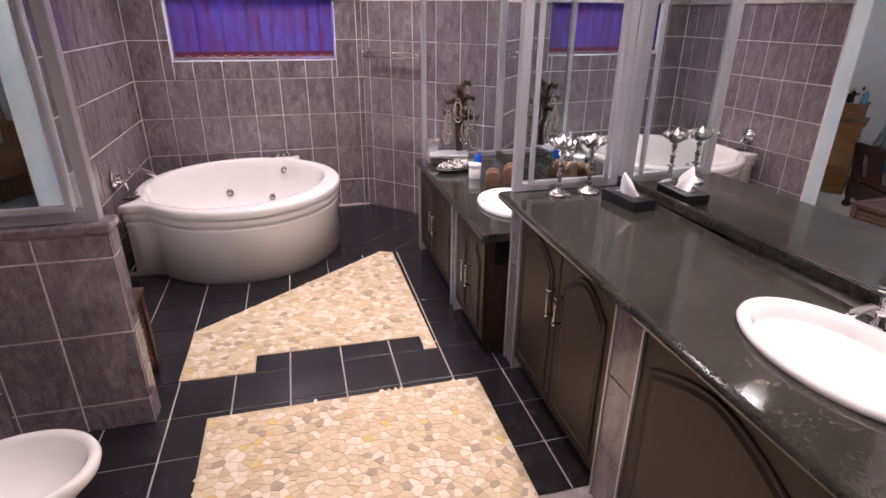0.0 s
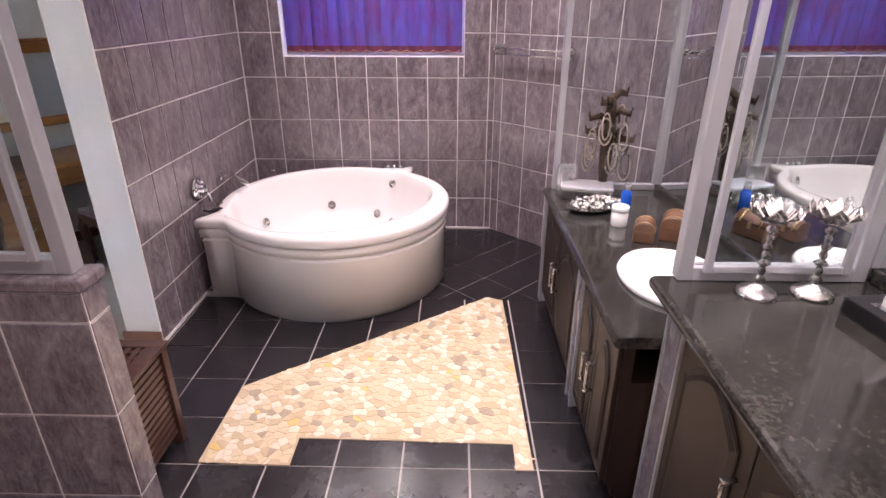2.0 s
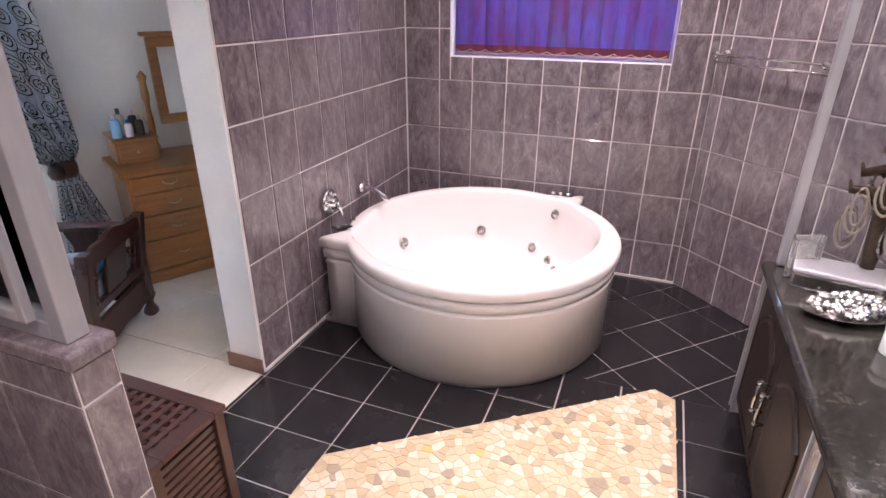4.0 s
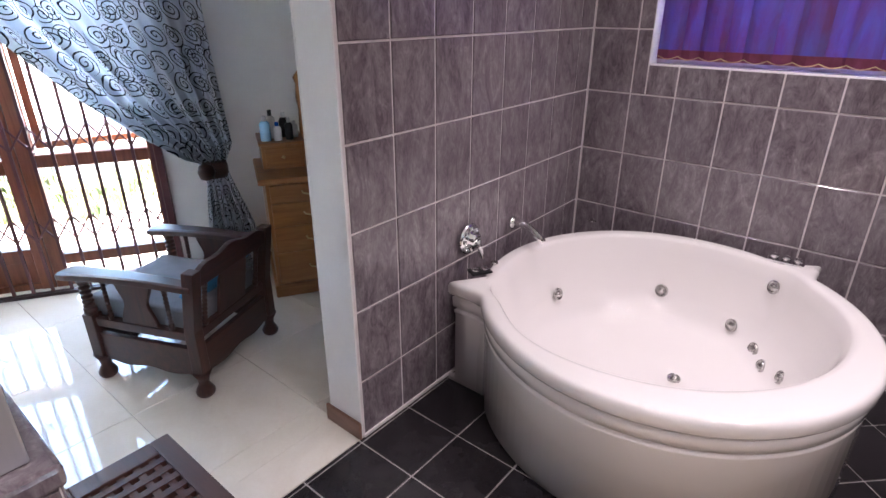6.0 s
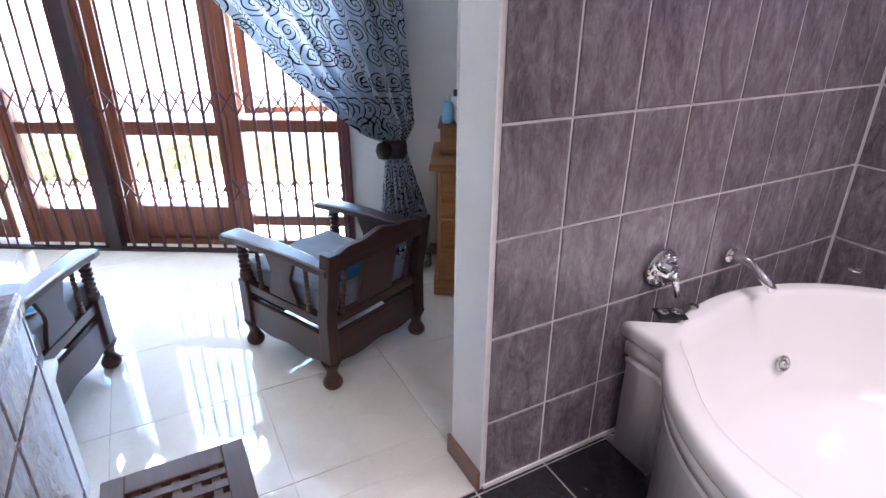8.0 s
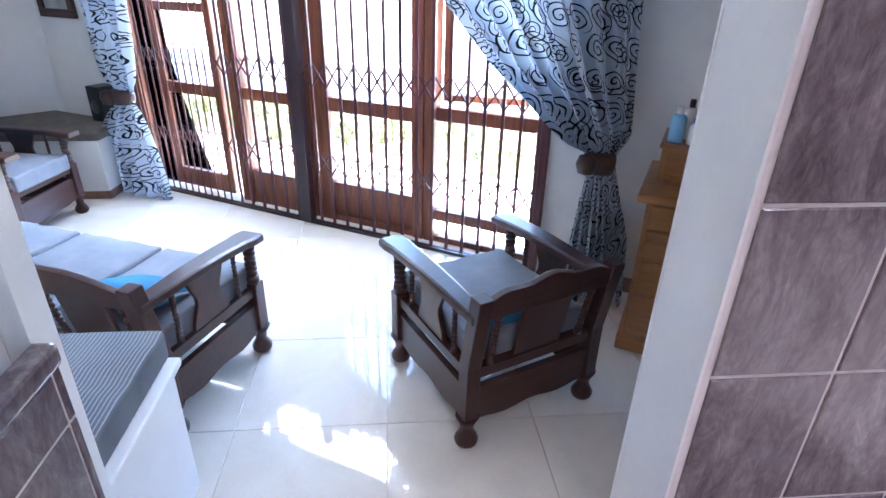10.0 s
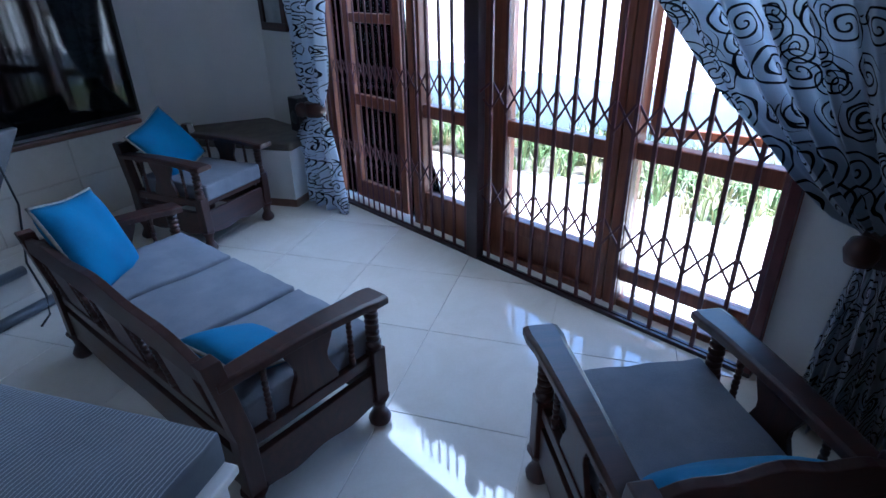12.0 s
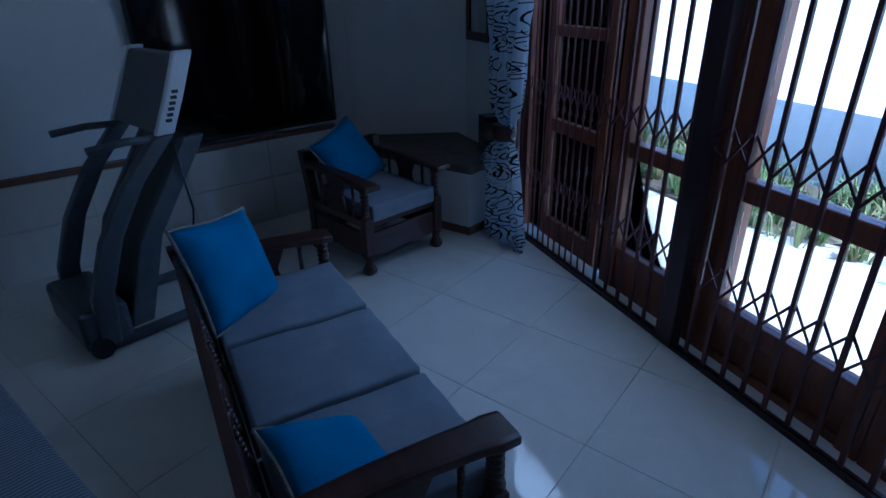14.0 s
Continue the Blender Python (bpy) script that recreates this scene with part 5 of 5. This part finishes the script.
def seat(name, at, turn, W, D, label, group, pieces):
    """A bobbin-turned colonial armchair or settee; it faces local +y; W, D: between its feet."""
    ob = holder(name, at, turn, label, "settee" if pieces > 1 else "armchair", group)
    reach = 0.09 if pieces > 1 else 0.14
    w, d, arm = W / 2, D / 2, 0.565
    for sx in (-1, 1):
        for sy in (-1, 1):
            fx, fy = sx * w, sy * d
            Build().lathe([(0.03, 0.0), (0.042, 0.012), (0.045, 0.03), (0.034, 0.052), (0.024, 0.07), (0.028, 0.10), (0.045, 0.135)], (fx, fy, 0), 14).done("foot", MAHOGANY_UP, ob)
            if sy > 0:
                Build().box(fx - 0.03, fx + 0.03, fy - 0.03, fy + 0.03, 0.13, 0.36).done("post", MAHOGANY_UP, ob, bevel=0.004)
                Build().lathe(beads(0.36, arm, 0.026, 6), (fx, fy, 0), 14).done("turned_post", MAHOGANY_UP, ob)
            else:
                Build().loft([[(fx + a, fy + c - o, z) for a, c in ((-0.028, -0.03), (0.028, -0.03), (0.028, 0.03), (-0.028, 0.03))] for z, o in ((0.13, 0.0), (0.36, 0.0), (0.66, 0.05))], smooth=False).done("post", MAHOGANY_UP, ob, bevel=0.004)

    def apron(n=12):
        return [(2 * i / n - 1, 0.10 + 0.016 * math.cos(math.pi * (2 * i / n - 1)) ** 2) for i in range(n + 1)]

    for y in (-d, d):
        out = [(u * (w - 0.03), z) for u, z in apron()] + [(w - 0.03, 0.26), (-(w - 0.03), 0.26)]
        board(ob, out, y - 0.014, y + 0.014, "apron", mat=MAHOGANY)
        Build().box(-(w - 0.03), w - 0.03, y - 0.014, y + 0.014, 0.30, 0.345).done("rail", MAHOGANY, ob, bevel=0.004)
    for x in (-w, w):
        out = [(u * (d - 0.03), z) for u, z in apron()] + [(d - 0.03, 0.26), (-(d - 0.03), 0.26)]
        board(ob, out, x - 0.014, x + 0.014, "apron", True, mat=MAHOGANY)
        Build().box(x - 0.014, x + 0.014, -(d - 0.03), d - 0.03, 0.30, 0.345).done("rail", MAHOGANY, ob, bevel=0.004)
        board(ob, [(y, z) for y, z in splat(-0.10, 0.10, 0.345, arm)], x - 0.009, x + 0.009, "splat", True)
        for y in (-0.17, 0.17):
            Build().lathe(beads(0.345, arm, 0.011, 8), (x, y, 0), 10).done("spindle", MAHOGANY_UP, ob)
        prof = []
        for t in range(13):
            y = -d - 0.05 + (2 * d + reach) * t / 12
            k = t / 12
            prof.append((y, 0.036 + 0.02 * k + (0.006 if t == 11 else 0), arm + 0.012 + 0.012 * math.sin(math.pi * k) - 0.014 * k))
        rings = [[(x - h, y, z - 0.014), (x + h, y, z - 0.014), (x + h, y, z + 0.012), (x + h * 0.7, y, z + 0.018), (x - h * 0.7, y, z + 0.018), (x - h, y, z + 0.012)] for y, h, z in prof]
        Build().loft(rings, smooth=False).done("arm", MAHOGANY, ob, bevel=0.004)
    n = 20
    top = []
    for i in range(n + 1):
        u = 2 * i / n - 1
        top.append((u * (w + 0.02), 0.635 + 0.045 * (1 - u * u) ** 1.2 + 0.008 * math.cos(3 * math.pi * u)))
    crest = [(-(w + 0.02), 0.575)] + [(w + 0.02, 0.575)] + list(reversed(top))
    board(ob, crest, -d - 0.065, -d - 0.035, "crest_rail", mat=MAHOGANY)
    for k in range(pieces):
        c = -w + 2 * w * (k + 0.5) / pieces
        pw = 2 * w / pieces
        Build().loft([[(c + sx * 0.105, -d - o - 0.008, z), (c + sx * 0.105, -d - o + 0.008, z)][0:2] + [(c - sx * 0.105, -d - o + 0.008, z), (c - sx * 0.105, -d - o - 0.008, z)] for sx in (1,) for z, o in ((0.345, 0.0), (0.46, 0.022), (0.58, 0.045))], smooth=False).done("back_splat", MAHOGANY_UP, ob, bevel=0.003)
        for x in (-0.36 * pw, 0.36 * pw):
            Build().lathe(beads(0.0, 0.24, 0.013, 8), (0, 0, 0), 10, 0, Matrix.Rotation(radians(10), 3, "X")).done("spindle", MAHOGANY_UP, ob, (c + x, -d, 0.345))
        Build().box(c - pw / 2 + 0.02, c + pw / 2 - 0.02, -d + 0.02, d - 0.02, 0.305, 0.33).done("seat_board", MAHOGANY, ob)
        g = 0.03 if pieces == 1 else 0.012
        slab_cushion(ob, c - pw / 2 + g, c + pw / 2 - g, -d + 0.03, d + 0.03, 0.332, 0.435, GREY_CLOTH)
    return ob


seat("armchair_by_gate", (-2.505, 3.47, 0), 114, 0.565, 0.57, "dark mahogany bobbin-turned armchair with a grey seat", "mahogany suite", 1)
seat("armchair_in_corner", (-4.224, 0.556, 0), -7.5, 0.555, 0.57, "dark mahogany bobbin-turned armchair with a grey seat", "mahogany suite", 1)
seat("settee", (-2.777, 1.70, 0), 67.5, 1.42, 0.55, "dark mahogany bobbin-turned settee with grey seat cushions", "mahogany suite", 3)


def scatter(at, size, thick, turn, lean, tip=0.0, label="bright blue square cushion with corded edge"):
    m = (Matrix.Rotation(radians(turn), 4, "Z") @ Matrix.Rotation(radians(lean), 4, "X") @ Matrix.Rotation(radians(tip), 4, "Z"))
    ob = holder("scatter_cushion", at, 0, label, "cushion", "blue cushions")
    pillow(ob, "cover", size, size, thick, TEAL_CLOTH, m)


scatter((-2.32, 3.56, 0.485), 0.38, 0.10, 114, -48)
scatter((-4.20, 0.38, 0.60), 0.40, 0.13, 0, -58, 18)
scatter((-2.84, 1.16, 0.60), 0.40, 0.13, 24, -66, -10)
scatter((-2.50, 2.12, 0.478), 0.30, 0.09, 70, -20, 4)

# cushioned bench against the partition
bench = holder("window_seat", (0, 0, 0), 0, "white built-in bench with a grey striped mattress cushion", "bench")
Build().box(-2.01, -1.545, 0.72, 2.40, 0.0, 0.475).done("box", PLASTER, bench, bevel=0.004)
Build().box(-2.045, -1.545, 0.70, 2.415, 0.477, 0.505).done("lid", PLASTER, bench, bevel=0.006)
slab_cushion(bench, -2.045, -1.56, 0.72, 2.385, 0.507, 0.605, TICKING, "mattress")

# corner bench
cb = holder("corner_bench", (0, 0, 0), 0, "white built-in corner bench with a brown padded top", "bench")
cpoly = [(-5.44, 0.34), (-4.92, -0.26), (-4.74, -0.27), (-4.66, -0.20), (-4.72, 0.98), (-5.08, 1.0)]
shrink = lambda poly, k: [(-5.0 + (x + 5.0) * k, 0.36 + (y - 0.36) * k) for x, y in poly]
Build().prism(shrink(cpoly, 0.96), 0.0, 0.44).done("box", PLASTER, cb)
CORD = grainy("brown_woven_cover", (0.10, 0.085, 0.07), (0.20, 0.17, 0.14), 9, rough=(0.85, 0.95), bump=0.5, fine=200)
Build().prism(cpoly, 0.442, 0.51).done("pad", CORD, cb, bevel=0.02, seg=3)
Build().prism(shrink(cpoly, 0.975), 0.0, 0.06).done("plinth", SKIRT_WOOD, cb)

# skirting
sk = Build()
for s0, s1 in ((-2.85, -1.68), (1.66, 5.2)):
    p0, p1, q0, q1 = gp(s0, 0.028), gp(s1, 0.028), gp(s0, 0.012), gp(s1, 0.012)
    sk.prism([(q0.x, q0.y), (q1.x, q1.y), (p1.x, p1.y), (p0.x, p0.y)], 0.0, 0.085)
sk.box(-1.545, -1.537, 3.63, 7.0, 0, 0.085).box(-1.553, -1.335, 3.588, 3.602, 0.0, 0.085)
sk.done("baseboard", SKIRT_WOOD, kind="structure", bevel=0.003, label="brown wooden skirting board")

# dressing table against the glazed wall's continuation
dr = holder("dressing_table", tuple(gp(2.20, 0.0)), GTURN, "honey oak dressing table with drawers and swing mirror", "dressing table")
DF, DB = -0.545, -0.03
for s0, s1 in ((0.0, 0.52), (1.05, 1.57)):
    Build().box(s0 + 0.01, s1 - 0.01, DF + 0.012, DB, 0.08, 0.745).done("pedestal", OAK_UP, dr, bevel=0.004)
    Build().box(s0 - 0.008, s1 + 0.008, DF - 0.008, DB, 0.0, 0.085).done("plinth", OAK, dr, bevel=0.008)
    for z0, z1 in ((0.10, 0.30), (0.31, 0.47), (0.48, 0.62), (0.63, 0.735)):
        q = Build().box(s0 + 0.03, s1 - 0.03, DF - 0.006, DF + 0.012, z0, z1).done("drawer", OAK, dr, bevel=0.006)
        c = (s0 + s1) / 2
        Build().tube([(c - 0.045, DF - 0.008, (z0 + z1) / 2 + 0.01), (c - 0.04, DF - 0.022, (z0 + z1) / 2), (c, DF - 0.026, (z0 + z1) / 2 - 0.012), (c + 0.04, DF - 0.022, (z0 + z1) / 2), (c + 0.045, DF - 0.008, (z0 + z1) / 2 + 0.01)], 0.005, 6).done("handle", BRASS, q)
q = Build().box(0.535, 1.035, DF - 0.004, DF + 0.02, 0.63, 0.735).done("drawer", OAK, dr, bevel=0.006)
Build().box(0.52, 1.05, DF + 0.02, DB, 0.62, 0.745).done("centre_case", OAK, dr)
Build().box(-0.03, 1.60, DF - 0.03, DB, 0.747, 0.785).done("top", OAK, dr, bevel=0.010, seg=3)
for s0, s1 in ((0.02, 0.27), (1.30, 1.55)):
    Build().box(s0, s1, -0.36, DB - 0.01, 0.786, 0.93).done("trinket_drawers", OAK_UP, dr, bevel=0.004)
    Build().box(s0 - 0.012, s1 + 0.012, -0.375, DB - 0.005, 0.931, 0.95).done("trinket_top", OAK, dr, bevel=0.005)
    q = Build().box(s0 + 0.02, s1 - 0.02, -0.366, -0.36, 0.80, 0.915).done("drawer", OAK, dr, bevel=0.003)
    Build().lathe([(0.001, -0.012), (0.012, 0), (0.001, 0.012)], ((s0 + s1) / 2, -0.375, 0.86), 10).done("knob", BRASS, q)
for s in (0.30, 1.27):
    Build().lathe([(0.03, 0.787), (0.03, 0.83), (0.018, 0.86), (0.022, 1.0), (0.016, 1.1), (0.026, 1.18), (0.02, 1.26), (0.032, 1.30), (0.001, 1.34)], (s, -0.15, 0), 12).done("support", OAK_UP, dr)
for s0, s1, z0, z1 in ((0.36, 1.21, 0.98, 1.045), (0.36, 1.21, 1.48, 1.545), (0.36, 0.42, 1.045, 1.48), (1.15, 1.21, 1.045, 1.48)):
    Build().box(s0, s1, -0.185, -0.145, z0, z1).done("mirror_frame", OAK, dr, bevel=0.006)
Build().box(0.33, 1.24, -0.195, -0.14, 1.547, 1.575).done("mirror_cornice", OAK, dr, bevel=0.008)
Build().box(0.42, 1.15, -0.168, -0.160, 1.045, 1.48).done("mirror_glass", MIRROR, dr)
rnd = random.Random(21)
for i, (s, y, r, h, mt) in enumerate(((0.06, -0.30, 0.032, 0.15, PALE_BLUE), (0.13, -0.31, 0.026, 0.11, CERAMIC), (0.20, -0.30, 0.024, 0.13, BLACK), (0.10, -0.22, 0.028, 0.17, CERAMIC), (0.18, -0.21, 0.03, 0.15, BLACK), (0.24, -0.24, 0.02, 0.10, WHITE_PLASTIC))):
    p = gp(2.20 + s, y)
    bt = holder("toiletry_bottle", (p.x, p.y, 0.951), 0, ("pale blue lotion bottle", "white cosmetic jar", "black cosmetic bottle", "white lotion bottle", "black perfume bottle", "small pale plastic bottle")[i] + " on the dressing table", "bottle", "toiletries")
    Build().lathe([(r * 0.96, 0), (r, 0.006), (r, h * 0.66), (r * 0.75, h * 0.76), (r * 0.4, h * 0.8)], n=16).done("body", mt, bt)
    Build().lathe([(r * 0.45, h * 0.78), (r * 0.45, h * 0.94), (r * 0.4, h), (0.001, h)], n=12).done("cap", WHITE_PLASTIC if mt != CERAMIC else BLUE_PLASTIC if i == 1 else BLACK, bt)
p = gp(3.0, -0.74)
stool = holder("dressing_stool", (p.x, p.y, 0), GTURN, "dark wooden stool with padded seat and cabriole legs", "stool")
for sx in (-0.20, 0.20):
    for sy in (-0.14, 0.14):
        Build().tube([(sx, sy, 0.40), (sx * 1.1, sy * 1.12, 0.32), (sx * 0.98, sy * 0.98, 0.16), (sx * 0.98, sy * 0.98, 0.05), (sx * 1.08, sy * 1.1, 0.012)], [0.03, 0.032, 0.018, 0.016, 0.026], 10).done("leg", MAHOGANY_UP, stool)
Build().box(-0.23, 0.23, -0.17, 0.17, 0.36, 0.42).done("frame", MAHOGANY, stool, bevel=0.006)
slab_cushion(stool, -0.22, 0.22, -0.16, 0.16, 0.422, 0.46, GREY_CLOTH, "pad")

# television on the ledge wall
tv = holder("television", (-4.09, SOUTH(-4.09) + 0.02, 0.665), STURN, "large black flat television above the wooden ledge", "television")
Build().box(-0.65, 0.65, -0.005, 0.05, 0.0, 1.0).done("case", BLACK, tv, bevel=0.008)
Build().box(-0.625, 0.625, 0.051, 0.053, 0.03, 0.975).done("screen", SCREEN, tv)
pic = holder("picture", tuple(gp(-2.18, 0.02) + Vector((0, 0, 1.22))), GTURN, "dark framed picture on the white wall", "picture")
for s0, s1, z0, z1 in ((-0.2, 0.2, 0.0, 0.06), (-0.2, 0.2, 0.54, 0.6), (-0.2, -0.14, 0.06, 0.54), (0.14, 0.2, 0.06, 0.54)):
    Build().box(s0, s1, -0.03, 0.0, z0, z1).done("frame", MAHOGANY, pic, bevel=0.005)
Build().box(-0.14, 0.14, -0.012, -0.004, 0.06, 0.54).done("print", grainy("faded_print", (0.25, 0.27, 0.28), (0.5, 0.52, 0.52), 8, rough=(0.3, 0.4)), pic)
sp = holder("loudspeaker", tuple(gp(-1.80, -0.05) + Vector((0, 0, 0.51))), GTURN, "small dark loudspeaker on the corner bench", "loudspeaker")
Build().box(-0.07, 0.07, -0.09, 0.07, 0, 0.26).done("case", BLACK, sp, bevel=0.006)
Build().lathe([(0.05, 0), (0.046, 0.006), (0.02, 0.002), (0.001, 0.006)], (0, -0.091, 0.11), 18, 0, Matrix.Rotation(radians(90), 3, "X")).done("cone", GREY_PLASTIC, sp)

# folded treadmill
tm = holder("treadmill", (-2.90, 0.12, 0), 266, "grey folded treadmill with upright deck and console", "treadmill")
for x in (-0.25, 0.25):
    Build().tube([(x, -0.42, 0.035), (x, 0.36, 0.035)], 0.03, 10).done("base_rail", GREY_PLASTIC, tm)
    Build().loft([[(x + a, y + c, z) for a, c in ((-0.03, -0.05), (0.03, -0.05), (0.03, 0.05), (-0.03, 0.05))] for z, y in ((0.04, 0.30), (0.3, 0.27), (0.55, 0.17), (0.78, 0.02), (0.98, -0.17))], smooth=False).done("upright", GREY_PLASTIC, tm, bevel=0.012)
    Build().tube([(x, -0.16, 0.97), (x * 1.02, 0.0, 0.98), (x * 1.02, 0.16, 0.97)], 0.018, 8).done("handrail", GREY_PLASTIC, tm)
    Build().lathe([(0.05, -0.02), (0.055, 0), (0.05, 0.02)], (x * 1.12, 0.34, 0.055), 14, 0, Matrix.Rotation(radians(90), 3, "Y")).done("wheel", BLACK, tm)
Build().loft([[(sx, y + c, z) for sx, c in ((-0.22, -0.05), (0.22, -0.05), (0.22, 0.04), (-0.22, 0.04))] for z, y in ((0.09, 0.14), (0.5, 0.0), (0.93, -0.30))], smooth=False).done("deck", BLACK, tm, bevel=0.012)
for x in (-0.235, 0.235):
    Build().loft([[(x + a, y + c, z) for a, c in ((-0.025, -0.06), (0.025, -0.06), (0.025, 0.05), (-0.025, 0.05))] for z, y in ((0.08, 0.14), (0.5, 0.0), (0.95, -0.31))], smooth=False).done("side_rail", GREY_PLASTIC, tm, bevel=0.01)
Build().box(-0.27, 0.27, 0.18, 0.40, 0.03, 0.24).done("motor_cover", GREY_PLASTIC, tm, bevel=0.03, seg=3)
Build().loft([[(sx, y + c, z) for sx, c in ((-0.27, -0.035), (0.27, -0.035), (0.27, 0.035), (-0.27, 0.035))] for z, y in ((0.99, -0.17), (1.15, -0.25), (1.33, -0.33))], smooth=False).done("console", GREY_PLASTIC, tm, bevel=0.012)
for x in (-0.275, 0.275):
    Build().loft([[(x + a, y + c, z) for a, c in ((-0.02, -0.045), (0.02, -0.045), (0.02, 0.045), (-0.02, 0.045))] for z, y in ((0.985, -0.17), (1.15, -0.25), (1.345, -0.335))], smooth=False).done("console_side", WHITE_PLASTIC, tm, bevel=0.01)
for k in range(6):
    Build().box(-0.2965, -0.2952, -0.215 - 0.011 * k, -0.185 - 0.011 * k, 1.04 + 0.025 * k, 1.056 + 0.025 * k).done("lettering_bar", BLACK, tm)
Build().tube([(-0.27, -0.20, 0.95), (-0.29, -0.22, 0.6), (-0.28, -0.16, 0.3), (-0.30, -0.18, 0.1), (-0.34, -0.14, 0.012), (-0.40, -0.05, 0.008)], 0.006, 6).done("cable", BLACK, tm)

# ---- garden ----
ground = Build()
ground.prism([tuple((G0 + s * GDIR + o * GOUT).xy) for s, o in ((-60, 0.272), (-60, 120), (60, 120), (60, 0.272))][::-1], -0.3, -0.04)
ground.done("ground", PAVING, kind="structure", label="sunlit pale paving outside the glazed wall")
NEAR, FAR = 1.5, 2.75
bedg = Build().prism([tuple((G0 + s * GDIR + o * GOUT).xy) for s, o in ((-9, NEAR), (9, NEAR), (9, FAR), (-9, FAR))], -0.06, -0.01).done("flower_bed", SOIL, kind="structure", label="narrow soil bed along the garden wall")
gw = Build().prism([tuple((G0 + s * GDIR + o * GOUT).xy) for s, o in ((-14, FAR + 0.05), (14, FAR + 0.05), (14, FAR + 0.28), (-14, FAR + 0.28))], -0.05, 0.62)
for s in (-5.4, -2.4, 0.6, 3.6, 6.6):
    gw.prism([tuple((G0 + a * GDIR + o * GOUT).xy) for a, o in ((s - 0.14, FAR - 0.03), (s + 0.14, FAR - 0.03), (s + 0.14, FAR + 0.05), (s - 0.14, FAR + 0.05))], -0.05, 0.66)
gw.done("garden_wall", GARDEN_WALL, kind="structure", label="pale rendered garden wall with shallow piers")
rnd, b = random.Random(17), Build()
for k in range(600):
    s, o = rnd.uniform(-7, 4.5), rnd.uniform(NEAR + 0.02, FAR - 0.05)
    base = G0 + s * GDIR + o * GOUT
    tall = rnd.uniform(0.16, 0.36)
    kind = rnd.choice((0, 0, 1, 1, 2))
    for j in range(rnd.randint(9, 15)):
        th, lean = rnd.uniform(0, 6.283), rnd.uniform(0.1, 0.9)
        L, w = tall * rnd.uniform(0.7, 1.15), rnd.uniform(0.006, 0.012)
        d, side = Vector((math.cos(th), math.sin(th), 0)), Vector((-math.sin(th), math.cos(th), 0))
        p0 = base + d * rnd.uniform(0, 0.05) + Vector((0, 0, -0.02))
        pts = [p0, p0 + d * L * lean * 0.35 + Vector((0, 0, L * 0.6)), p0 + d * L * lean * 0.95 + Vector((0, 0, L * (1.0 - 0.45 * lean)))]
        v = [b.bm.verts.new(p) for p in (pts[0] - side * w, pts[0] + side * w, pts[1] + side * w * 0.8, pts[1] - side * w * 0.8, pts[2])]
        b.face((v[0], v[1], v[2], v[3]), kind)
        b.face((v[3], v[2], v[4]), kind)
b.done("border_plants", LEAF, label="strappy green and straw coloured border plants", category="plants", kind="stuff")


# ---- wall and floor tiles, last ----
for row in PENDING:
    owner, w, h, at = row[:4]
    tile(owner, w, h, at, row[5] if len(row) > 5 else 0.0, row[4] if len(row) > 4 else TILE)
for owner, poly, mat in FLOOR_PENDING:
    cx, cy = sum(p[0] for p in poly) / len(poly), sum(p[1] for p in poly) / len(poly)
    e = 0.0018
    loc = [(x - cx, y - cy) for x, y in poly]
    key = (mat.name,) + tuple(round(c, 3) for p in loc for c in p)
    if key in TILE_CACHE:
        place("tile", TILE_CACHE[key], owner, (cx, cy, 0))
        continue
    shrink = [(x * (1 - e / max(math.hypot(x, y), 0.01)), y * (1 - e / max(math.hypot(x, y), 0.01))) for x, y in loc]
    ob = Build().loft([[(x, y, -0.0058) for x, y in loc], [(x, y, -0.0008) for x, y in loc], [(x, y, 0.0) for x, y in shrink]], smooth=False).done("tile", mat, owner, (cx, cy, 0))
    TILE_CACHE[key] = ob.data
